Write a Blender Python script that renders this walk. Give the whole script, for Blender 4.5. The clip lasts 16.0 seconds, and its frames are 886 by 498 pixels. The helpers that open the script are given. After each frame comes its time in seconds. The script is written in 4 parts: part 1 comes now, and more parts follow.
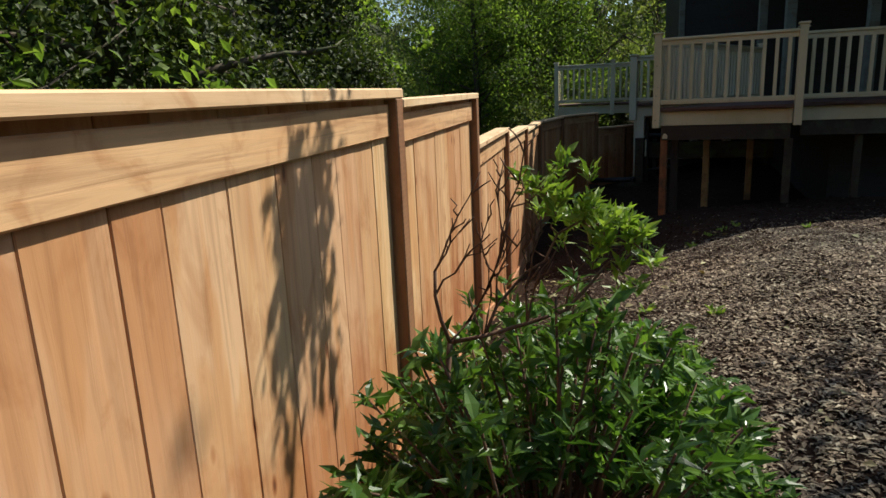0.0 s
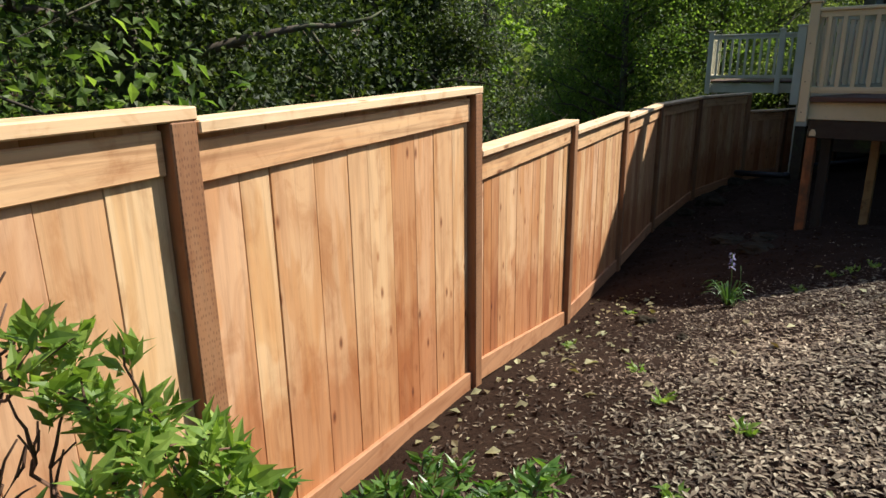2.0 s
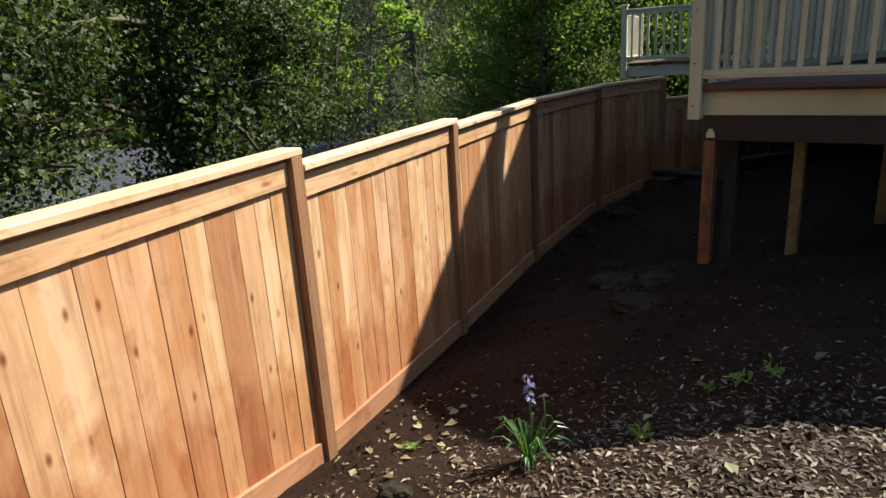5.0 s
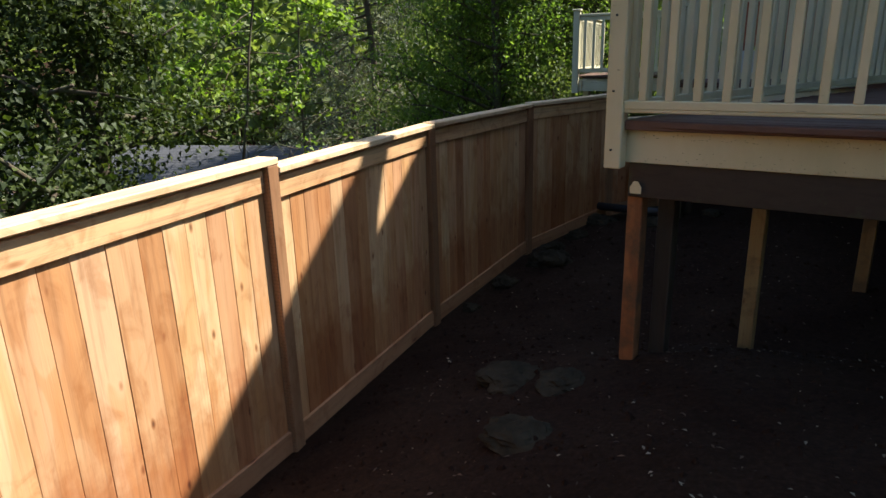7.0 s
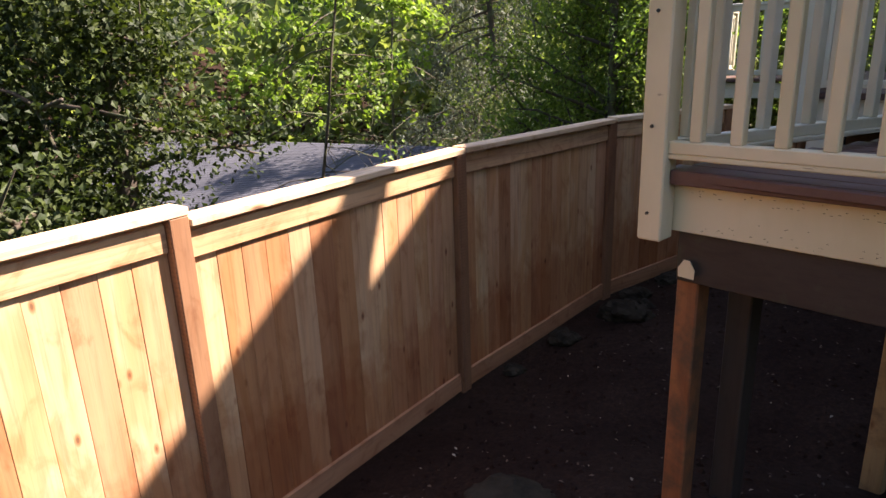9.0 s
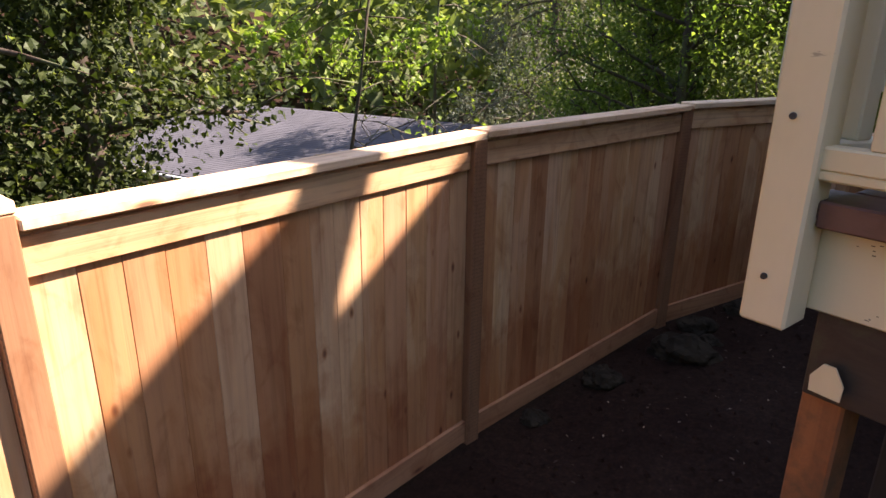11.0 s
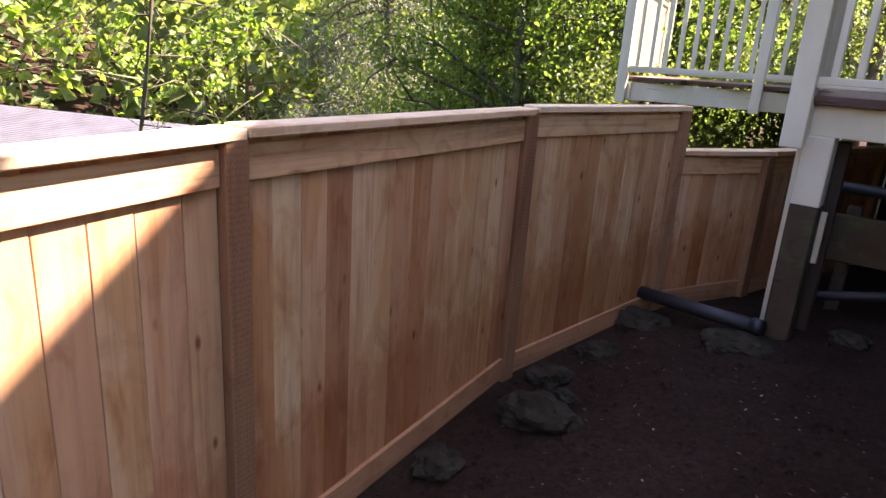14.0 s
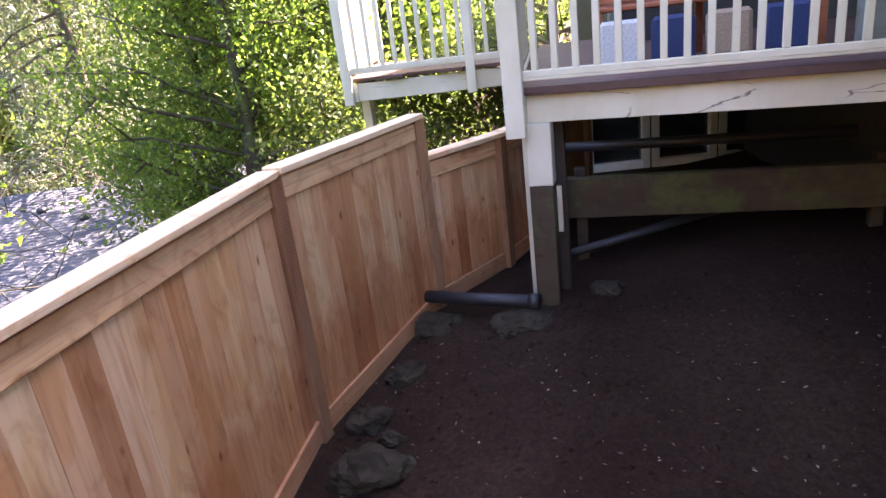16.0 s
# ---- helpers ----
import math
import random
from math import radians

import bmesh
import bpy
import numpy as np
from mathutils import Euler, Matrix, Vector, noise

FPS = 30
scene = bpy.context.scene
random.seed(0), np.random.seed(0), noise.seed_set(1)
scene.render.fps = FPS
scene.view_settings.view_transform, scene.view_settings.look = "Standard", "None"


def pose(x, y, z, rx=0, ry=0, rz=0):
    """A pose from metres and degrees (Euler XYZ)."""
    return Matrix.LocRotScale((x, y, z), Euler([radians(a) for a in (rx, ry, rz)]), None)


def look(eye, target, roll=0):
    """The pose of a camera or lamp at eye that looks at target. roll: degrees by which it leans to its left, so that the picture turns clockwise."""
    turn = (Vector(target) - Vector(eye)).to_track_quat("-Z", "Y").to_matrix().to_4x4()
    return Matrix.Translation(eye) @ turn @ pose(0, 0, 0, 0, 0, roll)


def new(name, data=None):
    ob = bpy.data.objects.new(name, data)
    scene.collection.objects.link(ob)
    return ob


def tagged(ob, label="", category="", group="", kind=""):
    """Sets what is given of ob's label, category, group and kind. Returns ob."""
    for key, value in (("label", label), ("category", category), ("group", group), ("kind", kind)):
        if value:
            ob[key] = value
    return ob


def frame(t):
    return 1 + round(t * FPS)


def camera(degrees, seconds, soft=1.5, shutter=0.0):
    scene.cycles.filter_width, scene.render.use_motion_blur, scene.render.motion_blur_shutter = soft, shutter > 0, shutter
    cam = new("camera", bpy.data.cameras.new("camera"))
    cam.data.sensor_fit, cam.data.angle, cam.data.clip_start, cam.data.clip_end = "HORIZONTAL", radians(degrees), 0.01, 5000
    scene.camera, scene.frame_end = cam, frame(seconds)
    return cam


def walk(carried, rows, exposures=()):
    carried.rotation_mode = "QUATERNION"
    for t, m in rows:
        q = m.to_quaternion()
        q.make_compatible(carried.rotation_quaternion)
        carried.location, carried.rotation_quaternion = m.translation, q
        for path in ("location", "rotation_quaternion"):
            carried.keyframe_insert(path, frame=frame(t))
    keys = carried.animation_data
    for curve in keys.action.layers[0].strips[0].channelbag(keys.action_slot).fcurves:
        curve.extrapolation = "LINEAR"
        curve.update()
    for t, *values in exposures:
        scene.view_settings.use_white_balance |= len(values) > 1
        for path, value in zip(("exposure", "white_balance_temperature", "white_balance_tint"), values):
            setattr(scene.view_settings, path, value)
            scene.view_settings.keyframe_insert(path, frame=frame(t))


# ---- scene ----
cam = camera(68.8, 16.0)
PATH = [
    (0, (0.018, 0.836, 1.829), (-0.41, 2.738, 1.381), -2.5),
    (0.5, (0.235, 1.105, 1.881), (-0.221, 2.999, 1.427), -3.1),
    (1, (0.387, 1.427, 1.91), (-0.177, 3.283, 1.425), -3.1),
    (1.5, (0.54, 1.731, 1.946), (-0.231, 3.501, 1.423), -3.6),
    (2, (0.733, 2.067, 1.979), (-0.146, 3.778, 1.433), -0.8),
    (2.5, (0.802, 2.491, 1.974), (-0.046, 4.21, 1.404), 1.3),
    (3, (0.906, 2.926, 1.954), (0.04, 4.654, 1.437), 3.5),
    (3.5, (1.039, 3.372, 1.986), (0.133, 5.075, 1.458), -0.4),
    (4, (1.173, 3.835, 1.958), (0.403, 5.605, 1.436), -0.3),
    (4.2, (1.186, 3.997, 1.948), (0.424, 5.766, 1.412), -1.9),
    (6.3, (1.465, 5.854, 1.941), (0.601, 7.557, 1.346), -2.8),
    (6.5, (1.471, 6.028, 1.951), (0.618, 7.741, 1.369), -0.9),
    (7, (1.494, 6.475, 1.978), (0.737, 8.234, 1.401), -1.6),
    (7.5, (1.561, 6.879, 2.016), (0.682, 8.597, 1.49), -1.2),
    (8, (1.571, 7.259, 2.005), (0.706, 8.982, 1.474), 0.4),
    (8.5, (1.68, 7.593, 2.02), (0.666, 9.224, 1.463), -1.2),
    (9, (1.678, 7.821, 2.034), (0.565, 9.379, 1.457), -2.1),
    (9.5, (1.563, 8.053, 1.98), (0.474, 9.621, 1.382), -0.0),
    (10, (1.457, 8.337, 1.925), (0.275, 9.83, 1.314), 0.2),
    (10.2, (1.395, 8.464, 1.953), (0.205, 9.939, 1.313), -0.5),
    (12.3, (1.024, 9.239, 1.727), (-0.252, 10.642, 1.093), 3.0),
    (12.5, (0.965, 9.342, 1.702), (-0.258, 10.797, 1.079), 3.3),
    (13, (0.849, 9.594, 1.648), (-0.314, 11.135, 1.122), 5.8),
    (13.5, (0.821, 9.707, 1.657), (-0.175, 11.345, 1.088), 2.0),
    (14, (0.776, 9.848, 1.692), (-0.050, 11.577, 1.117), 3.8),
    (14.5, (0.755, 9.976, 1.789), (0.116, 11.79, 1.24), 6.7),
    (15, (0.713, 10.012, 1.886), (0.165, 11.89, 1.47), 4.1),
    (15.5, (0.723, 10.01, 1.975), (0.196, 11.863, 1.438), -5.4),
    (16, (0.741, 10.072, 2.097), (0.569, 11.948, 1.425), -7.1),
]
EXPOSURE = [(0.0, 0.45, 6400, 5), (0.5, 0.65, 6300, 6), (1.0, 0.85, 6250, 7), (1.5, 0.95, 6250, 6), (2.0, 0.85, 6150, 7), (3.0, 0.7, 6100, 7), (4.0, 0.85, 6100, 7), (6.5, 1.3, 6250, 6), (7.0, 1.35, 6300, 6), (9.0, 2.0, 6600, 25), (10.0, 2.1, 6700, 25), (12.5, 2.4, 7000, 36), (13.5, 2.95, 6900, 34), (14.5, 3.5, 6600, 35), (15.0, 3.78, 6300, 36), (15.5, 3.82, 6400, 36), (16.0, 4.15, 6700, 36)]
walk(cam, [(t, look(eye, target, roll)) for t, eye, target, roll in PATH], EXPOSURE)

# ---- light ----
world = bpy.data.worlds.new("sky")
scene.world = world
world.use_nodes = True
SUN = Vector((1.0, 1.0, 1.68)).normalized()
wt = world.node_tree
sky = wt.nodes.new("ShaderNodeTexSky")
sky.sky_type = "NISHITA"
sky.sun_disc = False
sky.sun_elevation = math.asin(SUN.z)
sky.sun_rotation = math.atan2(SUN.x, SUN.y)
wt.nodes["Background"].inputs["Strength"].default_value = 0.09
wt.links.new(sky.outputs[0], wt.nodes["Background"].inputs["Color"])
sun_data = bpy.data.lights.new("sun", "SUN")
sun_data.energy = 5.0
sun_data.angle = radians(0.5)
sun_data.color = (1.0, 0.93, 0.82)
sun_lamp = new("sun", sun_data)
sun_lamp.matrix_world = look((0, 0, 0), -SUN)


# ---- materials ----
def material(name, rough=0.7, metal=0.0):
    m = bpy.data.materials.new(name)
    m.use_nodes = True
    nt = m.node_tree
    b = nt.nodes["Principled BSDF"]
    b.inputs["Roughness"].default_value = rough
    b.inputs["Metallic"].default_value = metal
    return m, nt, b


def node(nt, kind, **values):
    n = nt.nodes.new(kind)
    for k, v in values.items():
        if k == "op":
            n.operation = v
        elif k == "blend":
            n.data_type = "RGBA"
            n.blend_type = v
        else:
            n.inputs[k.replace("_", " ")].default_value = v
    return n


def ramp(nt, source, stops):
    n = nt.nodes.new("ShaderNodeValToRGB")
    el = n.color_ramp.elements
    while len(el) < len(stops):
        el.new(0.5)
    for e, (p, c) in zip(el, stops):
        e.position = p
        e.color = (*c, 1) if len(c) == 3 else c
    nt.links.new(source, n.inputs[0])
    return n.outputs[0]


def mix(nt, blend, fac, a, b):
    n = nt.nodes.new("ShaderNodeMix")
    n.data_type, n.blend_type = "RGBA", blend
    for sock, v in ((n.inputs[0], fac), (n.inputs[6], a), (n.inputs[7], b)):
        if isinstance(v, (int, float)):
            sock.default_value = v
        elif isinstance(v, tuple):
            sock.default_value = (*v, 1)
        else:
            nt.links.new(v, sock)
    return n.outputs[2]


def bump(nt, b, height, strength, distance=0.01):
    n = nt.nodes.new("ShaderNodeBump")
    n.inputs["Strength"].default_value = strength
    n.inputs["Distance"].default_value = distance
    nt.links.new(height, n.inputs["Height"])
    nt.links.new(n.outputs[0], b.inputs["Normal"])


def coords(nt, scale, shift=True):
    """Object coordinates, moved per object by its random number so that no two boards share a grain."""
    tc = nt.nodes.new("ShaderNodeTexCoord")
    mp = nt.nodes.new("ShaderNodeMapping")
    mp.inputs["Scale"].default_value = scale
    nt.links.new(tc.outputs["Object"], mp.inputs["Vector"])
    if shift:
        oi = nt.nodes.new("ShaderNodeObjectInfo")
        cb = nt.nodes.new("ShaderNodeCombineXYZ")
        mu = node(nt, "ShaderNodeMath", op="MULTIPLY")
        mu.inputs[1].default_value = 37.0
        nt.links.new(oi.outputs["Random"], mu.inputs[0])
        for i in range(3):
            nt.links.new(mu.outputs[0], cb.inputs[i])
        nt.links.new(cb.outputs[0], mp.inputs["Location"])
    return mp.outputs[0]


def wood(name, tones, along="z", rough=0.72, knots=True, worn=None, splash=False, incised=False, figure=0.6):
    """Sawn timber: long grain, knots, a tone of its own for every board."""
    tones = tones if len(tones) > 1 else tones * 2
    m, nt, b = material(name, rough)
    L = nt.links
    long, across = 1.3, 38.0
    s = {"x": (long, across, across), "y": (across, long, across), "z": (across, across, long)}[along]
    v = coords(nt, s)
    grain = node(nt, "ShaderNodeTexNoise", Scale=1.0, Detail=6.0, Roughness=0.62, Distortion=0.6)
    L.new(v, grain.inputs["Vector"])
    s2 = {"x": (0.8, 5, 5), "y": (5, 0.8, 5), "z": (5, 5, 0.8)}[along]
    broad = node(nt, "ShaderNodeTexNoise", Scale=1.0, Detail=3.0, Roughness=0.55, Distortion=1.2)
    L.new(coords(nt, s2), broad.inputs["Vector"])
    oi = nt.nodes.new("ShaderNodeObjectInfo")
    tone = ramp(nt, oi.outputs["Random"], [(i / max(1, len(tones) - 1), c) for i, c in enumerate(tones)])
    g = ramp(nt, grain.outputs[0], [(0.3, (0.62, 0.56, 0.5)), (0.5, (1, 1, 1)), (0.72, (1.12, 1.08, 1.0))])
    col = mix(nt, "MULTIPLY", figure, tone, g)
    br = ramp(nt, broad.outputs[0], [(0.28, (0.62, 0.44, 0.32)), (0.42, (0.92, 0.84, 0.76)), (0.55, (1, 1, 1)), (0.75, (1.12, 1.14, 1.12))])
    col = mix(nt, "MULTIPLY", 0.6, col, br)
    blot = node(nt, "ShaderNodeTexNoise", Scale=7.0, Detail=5.0, Roughness=0.6, Distortion=0.8)
    L.new(coords(nt, (1, 1, 0.55) if along == "z" else (1, 1, 1)), blot.inputs["Vector"])
    col = mix(nt, "MULTIPLY", 0.7, col, ramp(nt, blot.outputs[0], [(0.33, (0.74, 0.60, 0.48)), (0.47, (1, 1, 1)), (0.7, (1.08, 1.07, 1.06))]))
    height = grain.outputs[0]
    if knots:
        s3 = {"x": (2.2, 7, 7), "y": (7, 2.2, 7), "z": (8, 8, 3.6)}[along]
        vo = node(nt, "ShaderNodeTexVoronoi", Scale=1.0, Randomness=1.0)
        L.new(coords(nt, s3), vo.inputs["Vector"])
        k = ramp(nt, vo.outputs["Distance"], [(0.04, (0.20, 0.10, 0.05)), (0.07, (0.55, 0.36, 0.24)), (0.13, (1, 1, 1))])
        col = mix(nt, "MULTIPLY", 0.85, col, k)
    if incised:
        # rows of short cuts left by the pressure treatment
        vi = node(nt, "ShaderNodeTexVoronoi", Scale=1.0, Randomness=0.35)
        L.new(coords(nt, (105, 105, 46)), vi.inputs["Vector"])
        cut = ramp(nt, vi.outputs["Distance"], [(0.20, (0.30, 0.24, 0.20)), (0.32, (1, 1, 1))])
        col = mix(nt, "MULTIPLY", 0.5, col, cut)
    if worn:
        st = node(nt, "ShaderNodeTexNoise", Scale=3.0, Detail=7.0, Roughness=0.7)
        L.new(coords(nt, (1, 1, 1)), st.inputs["Vector"])
        w = ramp(nt, st.outputs[0], [(0.48, (0, 0, 0)), (0.62, (1, 1, 1))])
        col = mix(nt, "MIX", w, col, worn)
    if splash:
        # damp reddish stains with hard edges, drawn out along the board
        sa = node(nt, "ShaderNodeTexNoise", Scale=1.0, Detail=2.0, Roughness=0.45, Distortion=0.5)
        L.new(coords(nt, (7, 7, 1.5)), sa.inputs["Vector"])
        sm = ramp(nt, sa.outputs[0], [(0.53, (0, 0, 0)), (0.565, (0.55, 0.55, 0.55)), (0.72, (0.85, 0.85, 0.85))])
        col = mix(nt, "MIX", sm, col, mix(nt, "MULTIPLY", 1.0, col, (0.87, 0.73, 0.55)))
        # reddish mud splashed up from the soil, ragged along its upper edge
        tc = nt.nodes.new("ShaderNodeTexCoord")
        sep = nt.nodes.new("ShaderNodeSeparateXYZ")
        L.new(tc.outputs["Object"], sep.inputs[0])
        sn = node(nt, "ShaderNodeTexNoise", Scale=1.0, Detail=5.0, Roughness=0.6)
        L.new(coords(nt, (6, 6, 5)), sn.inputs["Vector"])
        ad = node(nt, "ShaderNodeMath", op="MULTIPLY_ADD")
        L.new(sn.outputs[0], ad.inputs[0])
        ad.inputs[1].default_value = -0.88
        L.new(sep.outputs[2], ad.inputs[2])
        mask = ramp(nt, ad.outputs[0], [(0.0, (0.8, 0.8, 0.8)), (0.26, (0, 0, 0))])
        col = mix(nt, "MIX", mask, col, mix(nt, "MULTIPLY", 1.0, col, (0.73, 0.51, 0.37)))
    L.new(col, b.inputs["Base Color"])
    bump(nt, b, height, 0.35, 0.004)
    return m


CEDAR_TONES = [(0.55, 0.317, 0.158), (0.62, 0.394, 0.209), (0.52, 0.278, 0.137), (0.64, 0.428, 0.238), (0.58, 0.333, 0.192),
               (0.67, 0.458, 0.250), (0.54, 0.293, 0.144), (0.61, 0.368, 0.212), (0.50, 0.256, 0.122), (0.63, 0.408, 0.225)]
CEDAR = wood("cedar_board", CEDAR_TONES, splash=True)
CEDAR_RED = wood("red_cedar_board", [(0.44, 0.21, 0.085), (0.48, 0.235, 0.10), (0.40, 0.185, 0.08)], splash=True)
CEDAR_LONG = wood("cedar_rail", [(0.61, 0.37, 0.19), (0.66, 0.42, 0.225), (0.58, 0.33, 0.165)], along="y", figure=0.95)
CEDAR_CAP = wood("cedar_cap", [(0.70, 0.50, 0.30), (0.74, 0.54, 0.335), (0.67, 0.46, 0.27)], along="y")
CEDAR_POST = wood("treated_post", [(0.27, 0.132, 0.060), (0.31, 0.155, 0.072), (0.25, 0.12, 0.055)], knots=False, incised=True)
OLD_POST = wood("old_orange_post", [(0.26, 0.10, 0.034), (0.20, 0.085, 0.032)], knots=True, worn=(0.10, 0.05, 0.022))
TANPOST = wood("flaking_tan_post", [(0.32, 0.20, 0.08)], worn=(0.15, 0.09, 0.04))
CEDAR_KICK = wood("stained_kick_board", [(0.40, 0.19, 0.09), (0.46, 0.23, 0.11), (0.36, 0.17, 0.08)], along="y")
DARKPOST = wood("creosoted_post", [(0.03, 0.02, 0.013), (0.04, 0.026, 0.016)], knots=False)
BEAM = wood("weathered_beam", [(0.038, 0.025, 0.016), (0.052, 0.032, 0.019)], along="x", worn=(0.05, 0.055, 0.025))
MOSSY = wood("mossy_timber", [(0.055, 0.038, 0.019)], along="x", worn=(0.07, 0.085, 0.02))
DECKING = wood("red_brown_decking", [(0.095, 0.045, 0.032), (0.12, 0.058, 0.042), (0.08, 0.042, 0.034)], along="x", rough=0.6)
BENCH = wood("red_bench_wood", [(0.30, 0.085, 0.035), (0.36, 0.11, 0.045)], along="x", rough=0.5, knots=False)
BARK = wood("bark", [(0.10, 0.075, 0.05), (0.07, 0.055, 0.04)], rough=0.9, knots=False, worn=(0.10, 0.13, 0.05))
TWIG = wood("twig", [(0.13, 0.072, 0.045)], rough=0.85, knots=False)
SIDING = wood("grey_green_siding", [(0.16, 0.18, 0.15), (0.18, 0.20, 0.17)], along="x", rough=0.7, knots=False)
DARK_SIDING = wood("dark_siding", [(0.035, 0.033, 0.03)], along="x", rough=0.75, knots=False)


def paint(name, colour, crack, amount=0.6, splits=False):
    """Old exterior paint: faint streaks, flakes down to the timber, grime."""
    m, nt, b = material(name, 0.55)
    L = nt.links
    n1 = node(nt, "ShaderNodeTexNoise", Scale=9.0, Detail=8.0, Roughness=0.68)
    L.new(coords(nt, (0.5, 0.5, 3.0)), n1.inputs["Vector"])
    flake = ramp(nt, n1.outputs[0], [(0.665, (0, 0, 0)), (0.69, (1, 1, 1))])
    n2 = node(nt, "ShaderNodeTexNoise", Scale=2.2, Detail=6.0, Roughness=0.6)
    L.new(coords(nt, (1, 1, 0.4)), n2.inputs["Vector"])
    dirt = ramp(nt, n2.outputs[0], [(0.32, (0.72, 0.72, 0.62)), (0.6, (1, 1, 1))])
    col = mix(nt, "MULTIPLY", 0.7, colour, dirt)
    f = mix(nt, "MULTIPLY", 1.0, flake, (amount, amount, amount))
    col = mix(nt, "MIX", f, col, crack)
    if splits:
        # long splits along the board, only here and there
        vo = nt.nodes.new("ShaderNodeTexVoronoi")
        vo.feature = "DISTANCE_TO_EDGE"
        vo.inputs["Scale"].default_value = 1.0
        warp = node(nt, "ShaderNodeTexNoise", Scale=6.0, Detail=3.0)
        cv = coords(nt, (1.1, 1.1, 5.5))
        L.new(cv, warp.inputs["Vector"])
        L.new(mix(nt, "LINEAR_LIGHT", 0.06, cv, warp.outputs["Color"]), vo.inputs["Vector"])
        line = ramp(nt, vo.outputs["Distance"], [(0.004, (1, 1, 1)), (0.010, (0, 0, 0))])
        gate = ramp(nt, n2.outputs[0], [(0.50, (0, 0, 0)), (0.54, (0.85, 0.85, 0.85))])
        col = mix(nt, "MIX", mix(nt, "MULTIPLY", 1.0, line, gate), col, (0.07, 0.055, 0.04))
    L.new(col, b.inputs["Base Color"])
    bump(nt, b, n1.outputs[0], 0.25, 0.004)
    return m


CREAM = paint("cream_paint", (0.66, 0.555, 0.345), (0.20, 0.15, 0.10))
PALE = paint("pale_rail_paint", (0.64, 0.60, 0.45), (0.3, 0.27, 0.2), 0.35)
SPLIT = paint("split_pale_paint", (0.64, 0.60, 0.45), (0.3, 0.27, 0.2), 0.35, True)
WHITE = paint("white_trim", (0.74, 0.74, 0.70), (0.4, 0.38, 0.33), 0.2)


def plain(name, colour, rough=0.5, metal=0.0, scale=14.0, spread=0.25):
    m, nt, b = material(name, rough, metal)
    n = node(nt, "ShaderNodeTexNoise", Scale=scale, Detail=6.0, Roughness=0.65)
    tc = nt.nodes.new("ShaderNodeTexCoord")
    nt.links.new(tc.outputs["Object"], n.inputs["Vector"])
    lo, hi = 1 - spread, 1 + spread
    g = ramp(nt, n.outputs[0], [(0.3, (lo, lo, lo)), (0.7, (hi, hi, hi))])
    nt.links.new(mix(nt, "MULTIPLY", 1.0, colour, g), b.inputs["Base Color"])
    bump(nt, b, n.outputs[0], 0.3, 0.004)
    return m


PIPE = plain("black_plastic", (0.017, 0.017, 0.019), 0.55)
DARK_METAL = plain("dark_metal", (0.03, 0.03, 0.032), 0.5, 0.3)
NAVY = plain("navy_cushion", (0.02, 0.035, 0.10), 0.85, scale=60)
LINEN = plain("linen_cushion", (0.55, 0.55, 0.52), 0.9, scale=60)
TAN = plain("tan_cushion", (0.32, 0.23, 0.15), 0.9, scale=60)
ROOFING = plain("house_roofing", (0.06, 0.06, 0.062), 0.9, scale=30)
TANWALL = plain("tan_stucco", (0.42, 0.36, 0.24), 0.85)

GLASS, nt, b = material("window_glass", 0.04)
b.inputs["Base Color"].default_value = (0.02, 0.025, 0.03, 1)
b.inputs["Specular IOR Level"].default_value = 0.9


def leaf_material(name, dark, mid, light, rough=0.45, through_light=0.35, middle=0.5):
    """Leaves vary one by one; light comes through them."""
    m, nt, b = material(name, rough)
    b.inputs["Specular IOR Level"].default_value = 0.35
    L = nt.links
    ge = nt.nodes.new("ShaderNodeNewGeometry")
    col = ramp(nt, ge.outputs["Random Per Island"], [(0.0, dark), (middle, mid), (1.0, light)])
    n = node(nt, "ShaderNodeTexNoise", Scale=0.9, Detail=3.0)
    tc = nt.nodes.new("ShaderNodeTexCoord")
    L.new(tc.outputs["Object"], n.inputs["Vector"])
    col = mix(nt, "MULTIPLY", 0.8, col, ramp(nt, n.outputs[0], [(0.35, (0.6, 0.68, 0.6)), (0.65, (1.2, 1.15, 1.0))]))
    L.new(col, b.inputs["Base Color"])
    tr = nt.nodes.new("ShaderNodeBsdfTranslucent")
    L.new(mix(nt, "MULTIPLY", 1.0, col, (1.35, 1.45, 0.65)), tr.inputs["Color"])
    ms = nt.nodes.new("ShaderNodeMixShader")
    ms.inputs[0].default_value = through_light
    L.new(b.outputs[0], ms.inputs[1])
    L.new(tr.outputs[0], ms.inputs[2])
    L.new(ms.outputs[0], nt.nodes["Material Output"].inputs["Surface"])
    return m


LEAF_BUSH = leaf_material("shrub_leaf", (0.042, 0.09, 0.020), (0.078, 0.16, 0.032), (0.15, 0.25, 0.055), 0.33, 0.40)
LEAF_YOUNG = leaf_material("young_shrub_leaf", (0.11, 0.19, 0.035), (0.18, 0.27, 0.05), (0.27, 0.36, 0.085), 0.36, 0.4)
LEAF_IVY = leaf_material("ivy_leaf", (0.024, 0.036, 0.011), (0.042, 0.062, 0.016), (0.085, 0.108, 0.026), 0.6, 0.32)
LEAF_TREE = leaf_material("tree_leaf", (0.078, 0.106, 0.040), (0.14, 0.18, 0.066), (0.24, 0.27, 0.105), 0.62, 0.5)
